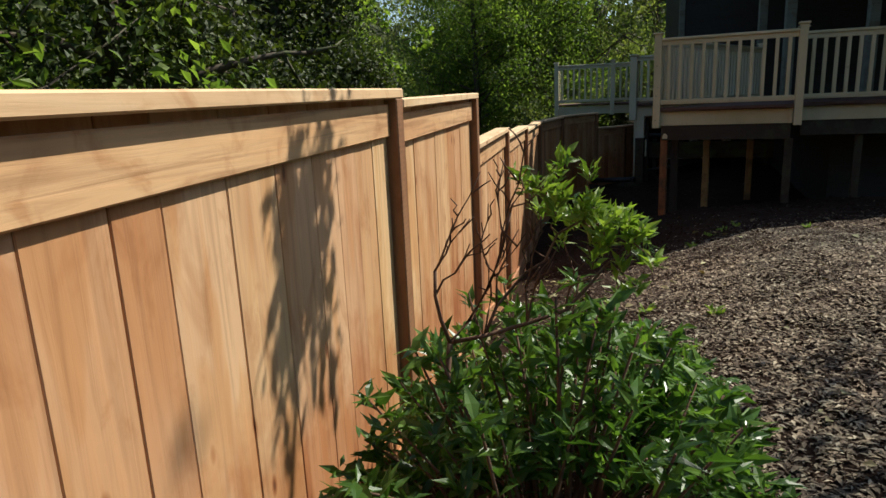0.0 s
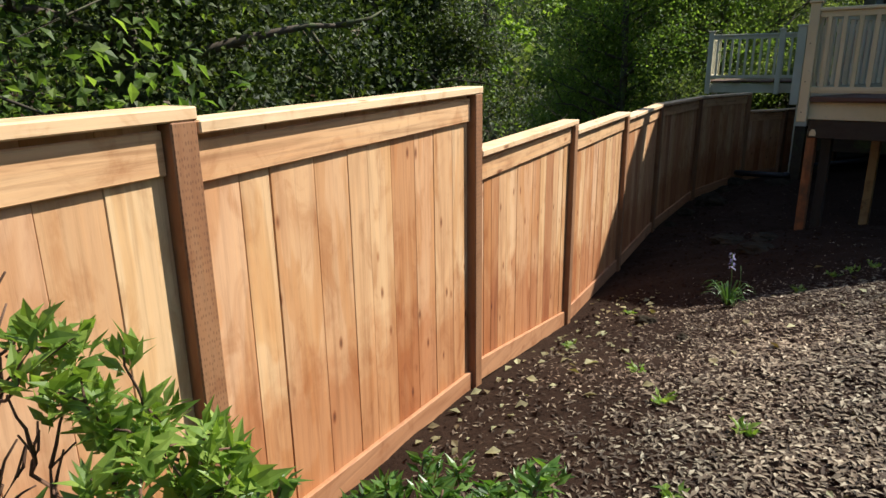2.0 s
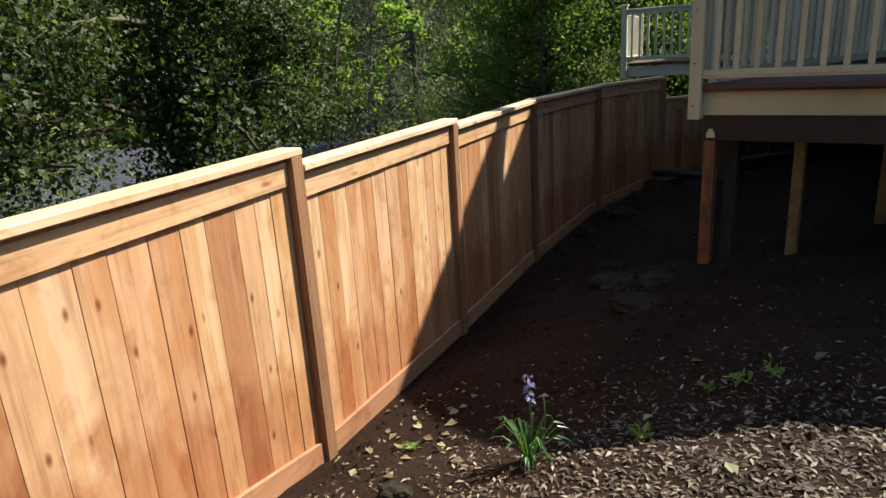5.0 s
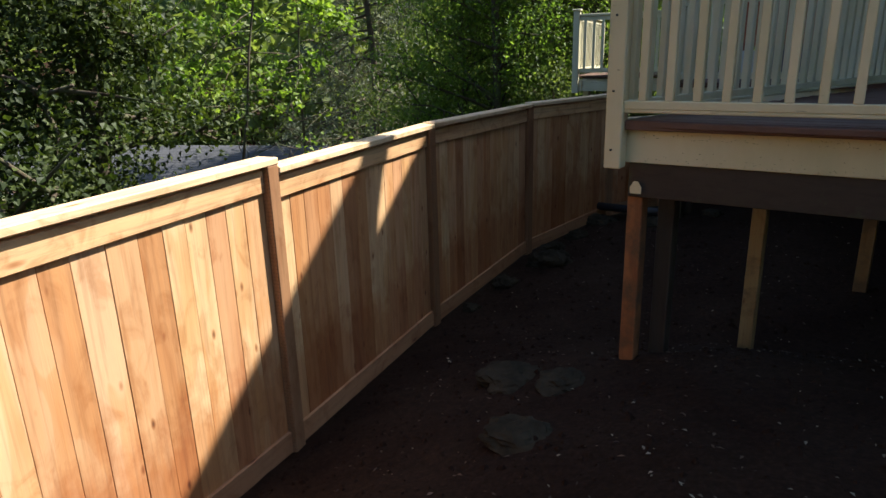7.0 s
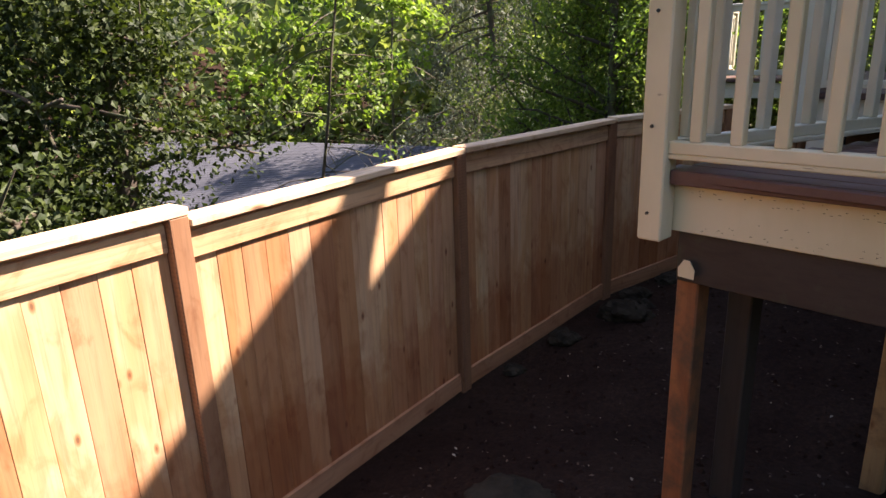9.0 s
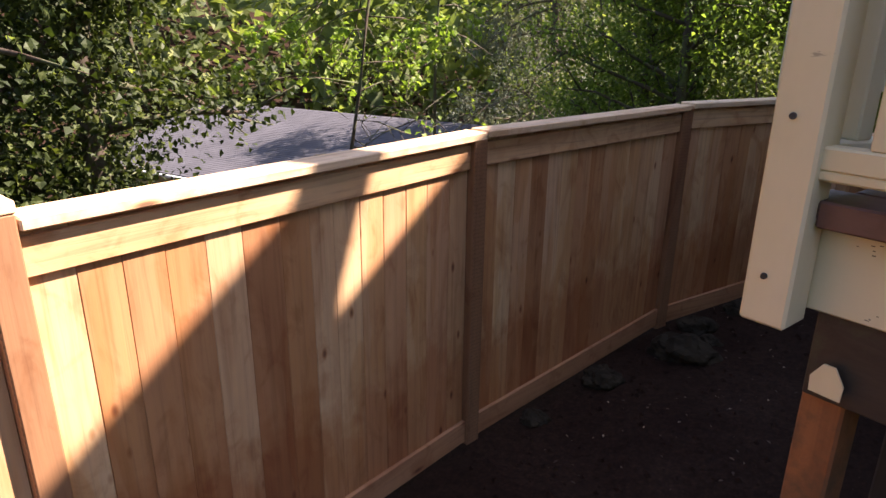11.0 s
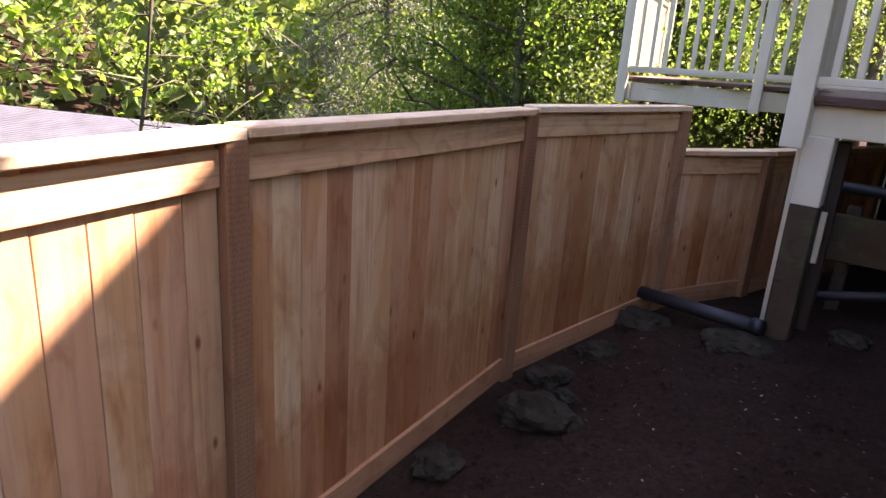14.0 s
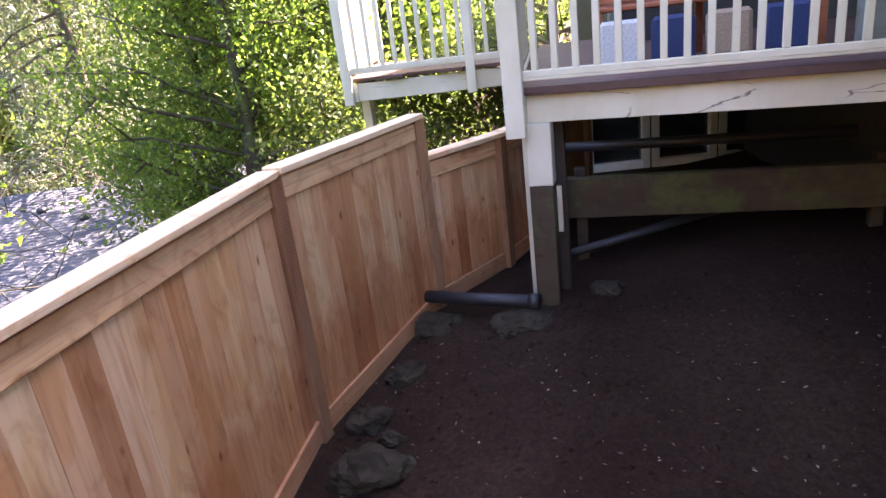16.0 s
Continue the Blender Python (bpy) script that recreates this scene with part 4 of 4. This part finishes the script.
# grey conifer and green trees beyond the neighbour's roof
tree("conifer_tree", 60, at(-10.8, 28.5), 14.0, 0.2, 60, 16000, 0.22, LEAF_GREY, "grey-green conifer with drooping boughs", 0.28, droop=0.45, start=0.05, length=0.24, narrow=0.25)
tree("conifer_tree", 61, at(-15, 34), 14.0, 0.2, 60, 14000, 0.22, LEAF_GREY, "grey-green conifer with drooping boughs", 0.28, droop=0.45, start=0.05, length=0.24, narrow=0.25)
for i, (x, y, h) in enumerate(((-4.5, 25, 9.0), (-2.0, 25, 9.5), (0.2, 26.5, 10.0), (-6.0, 28.5, 10.0), (2.5, 27, 10.0))):
    tree("broadleaf_tree", 70 + i, at(x, y), h, 0.16, 28, 15000, 0.11, LEAF_TREE, "green tree in the woods beyond the deck", 0.36, start=0.04, length=0.34, uneven=0.6)
# dense leafy trees just beyond the far deck
for i, (x, y, h, n) in enumerate(((-3.3, 20.6, 8.6, 34000), (-1.0, 22.0, 6.8, 22000), (-4.6, 22.2, 6.4, 20000))):
    tree("leafy_tree", 80 + i, at(x, y), h, 0.14, 44, n, 0.085, LEAF_GREEN, "dense bright green tree beyond the neighbour's roof", 0.32, start=0.03, length=0.26, uneven=1.6)
# brush seen under the far deck
for i, (x, y, h) in enumerate(((-0.2, 18.6, 2.0), (0.9, 19.4, 2.2), (-1.6, 19.4, 2.4))):
    tree("brush", 90 + i, at(x, y), h, 0.03, 16, 3000, 0.09, LEAF_TREE, "green brush behind the low fence", 0.25, start=0.02, length=0.5, category="shrub", group="brush")

# undergrowth on the bank below the fence
rng = np.random.default_rng(8)
n = 60000
x = rng.uniform(-15, -1.75, n)
y = rng.uniform(-4, 20, n)
keep = (x > -8.5) | (y < 16)
x, y = x[keep], y[keep]
z = np.array([ground_z(p, q) for p, q in zip(x, y)]) + 0.9 * rng.uniform(0, 1, len(x)) ** 1.5 * (0.5 + 0.5 * np.sin(x * 1.7) * np.sin(y * 1.3))
under = leaves_mesh("undergrowth", np.stack([x, y, z], axis=1), 0.13, LEAF_IVY, rng, narrow=0.75)
tagged(new("undergrowth", under), "ivy and brush covering the bank below the fence", "undergrowth", kind="stuff")
# woods all round, far off
rng = np.random.default_rng(9)
n = 70000
ang = rng.uniform(0, math.tau, n)
rad = rng.uniform(36, 62, n)
cx, cy = rad * np.cos(ang), 8 + rad * np.sin(ang)
top = 9 + 6 * np.sin(ang * 9) * np.sin(ang * 4 + 1) + 4 * np.sin(ang * 23)
zz = -9 + (top + 11) * rng.uniform(0, 1, n) ** 0.8 + 1.2 * rng.normal(size=n)
woods = leaves_mesh("far_woods", np.stack([cx, cy, zz], axis=1), 1.1, LEAF_TREE, rng, narrow=0.7)
tagged(new("far_woods", woods), "dense green woods all round in the distance", "woods", kind="stuff")
me = bpy.data.meshes.new("backdrop")
vs, fs = [], []
for k in range(72):
    a = k * math.tau / 72
    vs += [(66 * math.cos(a), 8 + 66 * math.sin(a), -14), (66 * math.cos(a), 8 + 66 * math.sin(a), 11 + 3 * math.sin(k * 1.7) + 2 * math.sin(k * 4.1))]
for k in range(72):
    k2 = (k + 1) % 72
    fs.append((2 * k, 2 * k2, 2 * k2 + 1, 2 * k + 1))
me.from_pydata(vs, [], fs)
me.materials.append(leaf_material("distant_foliage", (0.03, 0.055, 0.02), (0.04, 0.07, 0.025), (0.05, 0.08, 0.03), 0.9, 0.0))
tagged(new("backdrop", me), "distant wooded hillside", "hillside", kind="structure")


# ---- shrubs in the yard ----
def leafy_shrub(name, seed, base, shoots, label, reach, count, leaf, mat, group=""):
    """Upright shoots with rosettes of long leaves at their ends and along them."""
    rng = np.random.default_rng(seed)
    e = thing(name, *base, 0, label, "shrub", group)
    bm = bmesh.new()
    cs, fc = [], []
    for _ in range(shoots):
        az, r = rng.uniform(0, math.tau), math.sqrt(rng.uniform(0.0, 1))
        root = np.array([0.3 * reach[0] * r * math.cos(az), 0.3 * reach[1] * r * math.sin(az), 0])
        tip = np.array([reach[0] * r * math.cos(az), reach[1] * r * math.sin(az), reach[2] * (1.0 - 0.55 * r * r) * rng.uniform(0.55, 1.1)])
        mid = (root + tip) / 2 + np.array([0, 0, 0.12 * reach[2]]) + rng.normal(size=3) * 0.02
        tube([root, mid, tip], [0.008, 0.005, 0.003], 5, bm)
        out = (tip - mid) / (np.linalg.norm(tip - mid) + 1e-6)
        for k in range(count):
            f = rng.uniform(0, 1) ** 0.55
            p = mid + (tip - mid) * f
            a = rng.uniform(0, math.tau)
            d = np.array([math.cos(a), math.sin(a), 0.45]) + out * 0.4
            d /= np.linalg.norm(d)
            cs.append(p + d * leaf * 0.5)
            fc.append(d * 1.6)
    part("stem", bm, TWIG, e)
    me = leaves_mesh("foliage", np.array(cs), leaf, mat, rng, droop=0.05, narrow=0.32, facing=np.array(fc))
    part("foliage", me, mat, e)
    return e


leafy_shrub("evergreen_shrub", 3, (-0.06, 2.40, ground_z(-0.06, 2.4) - 0.02), 190, "glossy dark green shrub growing along the fence", (0.62, 0.85, 0.86), 26, 0.075, LEAF_BUSH, "yard shrubs")
leafy_shrub("evergreen_shrub", 4, (0.10, 3.15, ground_z(0.1, 3.15) - 0.02), 120, "low green shrub spreading over the chips", (0.55, 0.75, 0.50), 24, 0.07, LEAF_BUSH, "yard shrubs")

leafy_shrub("young_shrub", 6, (-0.42, 3.0, ground_z(-0.42, 3.0) - 0.02), 26, "bright green leafy shrub against the cedar fence", (0.30, 0.40, 0.55), 34, 0.065, LEAF_YOUNG, "yard shrubs")

# leggy shrub: bare crooked stems rising from one base, rosettes of leaves on the outer side
leggy = thing("leggy_shrub", -0.33, 2.42, ground_z(-0.33, 2.42) + 0.0, 0, "leggy shrub with bare twigs and bright leafy ends", "shrub")
rng = np.random.default_rng(12)
bm = bmesh.new()
LEGGY_Z = 1.12 - ground_z(-0.33, 2.42)


def crooked(p0, p1, sag, r0, r1, n=6, wob=0.012):
    """A knotty limb from p0 to p1, bowed by sag."""
    p0, p1 = np.array(p0, float), np.array(p1, float)
    pts = [p0 + (p1 - p0) * t + np.array(sag) * 4 * t * (1 - t) + rng.normal(size=3) * wob * (0 < t < 1) for t in np.linspace(0, 1, n)]
    tube(pts, [r0 + (r1 - r0) * t for t in np.linspace(0, 1, n)], 6, bm)
    return pts


fork = (0.0, 0.0, LEGGY_Z + 0.08)
crooked((0.01, 0, -0.02), fork, (0.0, 0, 0), 0.011, 0.009)
left = crooked(fork, (-0.03, -0.01, LEGGY_Z + 0.28), (-0.01, 0, 0), 0.006, 0.005, 4, 0.006)
low = crooked(fork, (0.40, 0.13, LEGGY_Z + 0.26), (0.04, 0.0, -0.03), 0.007, 0.004)
high = crooked(fork, (0.16, 0.06, LEGGY_Z + 0.42), (0.02, 0.02, -0.01), 0.006, 0.004)
mids = crooked(low[1], (0.34, 0.16, LEGGY_Z + 0.38), (0.0, 0.03, 0.02), 0.005, 0.003)
bare = [(left[-1], (0.09, 0.03, 0.53)), (left[-1], (0.07, -0.03, 0.42)), (left[2], (0.13, 0.02, 0.36)), (high[3], (0.23, 0.08, 0.62)), (high[4], (0.14, 0.12, 0.55)), (high[2], (0.10, 0.08, 0.44)), (low[1], (0.15, 0.1, 0.34)), (low[2], (0.24, 0.12, 0.36)), (low[2], (0.28, 0.06, 0.33)), (mids[2], (0.24, 0.05, 0.41)), (low[3], (0.36, 0.06, 0.31)), (mids[1], (0.2, 0.03, 0.37))]
for q0, (x, y, z) in bare:
    run = crooked(q0, (x, y, LEGGY_Z + z), (-0.015, 0, 0.0), 0.0035, 0.0015, 6, 0.008)
    for j in range(3):
        k = 2 + j
        crooked(run[k], run[k] + np.array([rng.uniform(-0.05, 0.07), rng.uniform(-0.04, 0.04), rng.uniform(0.03, 0.09)]), (0, 0, 0), 0.003, 0.0015, 4, 0.004)
cs, fc = [], []
tips = [(0.24, 0.07, 0.49), (0.29, 0.08, 0.47), (0.27, 0.14, 0.43), (0.34, 0.10, 0.42), (0.37, 0.14, 0.44), (0.41, 0.12, 0.41), (0.45, 0.16, 0.40), (0.47, 0.14, 0.33), (0.44, 0.12, 0.27), (0.49, 0.16, 0.36), (0.40, 0.2, 0.34), (0.18, 0.1, 0.52), (0.37, 0.08, 0.36), (0.32, 0.18, 0.38)]
for i, (x, y, z) in enumerate(tips):
    tip = np.array([x, y, LEGGY_Z + z])
    near = min(high[3:] + low[3:] + mids[2:], key=lambda p: np.linalg.norm(p - tip))
    crooked(near, tip, (0.0, 0.0, -0.015), 0.003, 0.0018, 5, 0.008)
    for c in range(3):
        q = tip + rng.normal(size=3) * np.array([0.03, 0.04, 0.03]) * (c > 0)
        if c:
            crooked(near * 0.3 + tip * 0.7, q, (0, 0, 0), 0.002, 0.0015, 4, 0.004)
        for k in range(13):
            a = k * 2.4 + rng.uniform(-0.3, 0.3)
            d = np.array([math.cos(a), math.sin(a), rng.uniform(0.3, 1.5)])
            d /= np.linalg.norm(d)
            cs.append(q + d * 0.025 - np.array([0, 0, 0.003 * k]))
            fc.append(d * 2.2)
part("stem", bm, TWIG, leggy)
part("foliage", leaves_mesh("foliage", np.array(cs), 0.05, LEAF_YOUNG, rng, droop=0.0, narrow=0.34, facing=np.array(fc)), LEAF_YOUNG, leggy)

# bluebell: strap leaves, a tall stalk with violet bells, a second bare stalk
weed = thing("bluebell", 0.55, 7.0, ground_z(0.55, 7.0), 0, "bluebell with arching strap leaves and a violet flower stalk", "flower")
rng = np.random.default_rng(13)
part("stalk", tube([(0, 0, 0), (0.01, 0.0, 0.2), (-0.005, 0.01, 0.40)], [0.005, 0.004, 0.0025], 6), LEAF_STRAP, weed)
part("stalk", tube([(0.02, 0, 0), (0.07, 0.01, 0.2), (0.06, 0.02, 0.31)], [0.004, 0.003, 0.002], 6), LEAF_STRAP, weed)
cs, fc = [], []
for k in range(13):
    a = k * 2.4
    d = np.array([math.cos(a), math.sin(a), -0.5])
    for q in range(4):
        cs.append(np.array([0.0, 0.01, 0.29 + 0.0095 * k]) + d * 0.018 + rng.normal(size=3) * 0.003)
        fc.append(d * 1.8)
part("flower", leaves_mesh("flower", np.array(cs), 0.024, PETAL, rng, droop=0.2, narrow=0.5, facing=np.array(fc)), PETAL, weed, "small violet bells")
for k in range(34):
    a, reach, rise = rng.uniform(0, math.tau), rng.uniform(0.06, 0.20), rng.uniform(0.08, 0.22)
    out, side = Vector((math.cos(a), math.sin(a), 0)), Vector((-math.sin(a), math.cos(a), 0))
    bm = bmesh.new()
    rows = []
    for t in (0.0, 0.3, 0.6, 0.85, 1.0):
        c = out * (0.012 + reach * t) + Vector((0, 0, rise * math.sin(t * 2.4) / math.sin(1.4) * 0.9 + 0.004))
        w = 0.0075 * (1 - t ** 3) + 0.0006
        rows.append([bm.verts.new(c - side * w), bm.verts.new(c - Vector((0, 0, 0.003))), bm.verts.new(c + side * w)])
    for r0, r1 in zip(rows, rows[1:]):
        for q in (0, 1):
            bm.faces.new((r0[q], r0[q + 1], r1[q + 1], r1[q]))
    part("leaf", bm, LEAF_STRAP, weed)

# small green sprouts
for i, (x, y) in enumerate(((0.55, 4.1), (0.75, 4.6), (0.2, 5.4), (1.0, 7.1), (-0.2, 7.3), (0.4, 4.9), (-0.4, 6.2), (1.36, 7.62), (1.50, 7.66), (1.24, 7.60), (1.9, 6.9))):
    rng = np.random.default_rng(30 + i)
    a = rng.uniform(0, math.tau, 22)
    d = np.stack([np.cos(a), np.sin(a), rng.uniform(0.2, 0.9, 22)], axis=1)
    o = new("sprout", leaves_mesh("sprout", d * rng.uniform(0.01, 0.05, 22)[:, None], 0.05, LEAF_YOUNG, rng, droop=0, narrow=0.4, facing=d * 1.5))
    o.location = (x, y, ground_z(x, y) + 0.005)
    tagged(o, "small green sprout among the wood chips", "sprout", "sprouts")


# ---- clods of soil ----
rng = np.random.default_rng(66)
n = 7000
x = -0.6 + 4.2 * rng.uniform(0, 1, n) ** 1.2
y = rng.uniform(2.0, 14.4, n)
keep = x > np.array([lerp_table(v, FENCE_LINE) for v in y]) + 0.06
x, y = x[keep], y[keep]
z = np.array([ground_z(p, q) for p, q in zip(x, y)])
r = 0.006 + 0.022 * rng.uniform(0, 1, len(x)) ** 3
octa = np.array([(1, 0, 0), (0, 1, 0), (-1, 0, 0), (0, -1, 0), (0, 0, 0.8), (0, 0, -0.8)])
pts = np.stack([x, y, z], axis=1)[:, None, :] + octa[None] * r[:, None, None] * rng.uniform(0.6, 1.4, (len(x), 6, 1))
tri = np.array([(0, 1, 4), (1, 2, 4), (2, 3, 4), (3, 0, 4), (1, 0, 5), (2, 1, 5), (3, 2, 5), (0, 3, 5)])
fs = (np.arange(len(x))[:, None, None] * 6 + tri[None]).reshape(-1, 3)
me = bpy.data.meshes.new("clods")
me.from_pydata(pts.reshape(-1, 3).tolist(), [], fs.tolist())
me.materials.append(SOIL)
tagged(new("clods", me), "small dark clods scattered over the bare soil", "soil", kind="stuff")


# ---- stones along the fence ----
def stone(x, y, r, seed, squash=0.75):
    rng = random.Random(seed)
    bm = bmesh.new()
    bmesh.ops.create_icosphere(bm, subdivisions=4, radius=r)
    off = Vector((rng.uniform(0, 50), rng.uniform(0, 50), 0))
    for v in bm.verts:
        n1 = noise.noise(v.co / r * 0.9 + off)
        n2 = noise.noise(v.co / r * 3 + off)
        v.co *= 1 + 0.45 * n1 + 0.22 * n2 + 0.10 * noise.noise(v.co / r * 7 + off)
        v.co.z *= squash
        v.co.x *= 1.15
    for f in bm.faces:
        f.smooth = n2 > 2
    o = new("stone", mesh_of("stone", bm, ROCK))
    o.matrix_world = pose(x, y, ground_z(x, y) + r * squash * 0.02, 0, 0, rng.uniform(0, 360))
    tagged(o, "rough dark mossy stone on the soil by the fence", "stone", "stones")


for i, (x, y, r, flat) in enumerate(((-0.36, 12.36, 0.12, 0.8), (-0.08, 12.95, 0.19, 0.8), (-0.13, 13.43, 0.13, 0.75), (0.04, 13.85, 0.12, 0.75), (0.24, 14.45, 0.15, 0.7), (0.92, 14.30, 0.19, 0.4), (0.74, 14.12, 0.07, 0.6), (1.50, 14.45, 0.11, 0.6),
                                    (-0.50, 11.75, 0.08, 0.7), (0.02, 13.2, 0.07, 0.7), (0.40, 10.10, 0.19, 0.35), (0.69, 9.26, 0.15, 0.4), (0.77, 9.96, 0.15, 0.4), (0.02, 6.75, 0.075, 0.75), (0.35, 6.1, 0.04, 0.75))):
    stone(x, y, r, 200 + i, flat)

# ---- wood chips and fallen leaves ----
rng = np.random.default_rng(77)
n = 175000
x = -0.55 + np.abs(rng.normal(size=n)) * 2.6
y = 3.7 + rng.normal(size=n) * 2.6
keep = rng.uniform(0, 1, n) < np.clip(0.16 + 0.55 * (x - 0.05), 0.08, 1.0) * np.clip((8.3 - y) / 1.6, 0.02, 1.0)
keep &= x > np.array([lerp_table(v, FENCE_LINE) for v in y]) + 0.08
x, y = x[keep], y[keep]
z = np.array([ground_z(p, q) for p, q in zip(x, y)]) + 0.006
fc = rng.normal(size=(len(x), 3)) * np.array([4, 4, 0.18])
chips = leaves_mesh("wood_chips", np.stack([x, y, z], axis=1), 0.028, LITTER, rng, droop=0.0, narrow=0.34, spread=0.7, facing=fc, tilt=0.16)
tagged(new("wood_chips", chips), "scattered wood chips and dry leaves over the soil", "wood chips", kind="stuff")
n = 1100
x = rng.uniform(-0.3, 3.5, n)
y = rng.uniform(8.0, 14.2, n)
z = np.array([ground_z(p, q) for p, q in zip(x, y)]) + 0.006
fc = rng.normal(size=(n, 3)) * np.array([4, 4, 0.15])
chips = leaves_mesh("fallen_leaves", np.stack([x, y, z], axis=1), 0.02, LITTER, rng, droop=0.0, narrow=0.5, spread=0.7, facing=fc, tilt=0.16)
tagged(new("fallen_leaves", chips), "few dry leaves lying on dark soil", "fallen leaves", kind="stuff")

rng = np.random.default_rng(79)
n = 50000
x = 0.35 + np.abs(rng.normal(size=n)) * 2.4
y = 2.6 + rng.normal(size=n) * 1.9
keep = rng.uniform(0, 1, n) < np.clip((x - 0.2) / 0.9, 0.1, 1) * np.clip((7.4 - y) / 1.6, 0, 1)
x, y = x[keep], y[keep]
z = np.array([ground_z(p, q) for p, q in zip(x, y)]) + 0.010
fc = rng.normal(size=(len(x), 3)) * np.array([4, 4, 0.15])
dry = leaves_mesh("dry_chips", np.stack([x, y, z], axis=1), 0.030, DRYCHIP, rng, droop=0.0, narrow=0.36, spread=0.7, facing=fc, tilt=0.14)
tagged(new("dry_chips", dry), "pale dry wood chips on top of the darker ones", "wood chips", kind="stuff")
rng = np.random.default_rng(78)
n = 260
x = np.concatenate([rng.uniform(-0.45, 4.0, 120), -0.66 + 0.7 * rng.uniform(0, 1, 140) ** 1.6])
y = np.concatenate([rng.uniform(2.2, 8.0, 120), rng.uniform(3.0, 8.2, 140)])
z = np.array([ground_z(p, q) for p, q in zip(x, y)]) + 0.012
fc = rng.normal(size=(n, 3)) * np.array([4, 4, 0.2])
big = leaves_mesh("fallen_maple_leaves", np.stack([x, y, z], axis=1), 0.052, DRYLEAF, rng, droop=0.0, narrow=0.7, spread=0.6, facing=fc, tilt=0.25)
tagged(new("fallen_maple_leaves", big), "pale tan and yellow-green leaves fallen on the chips", "fallen leaves", kind="stuff")
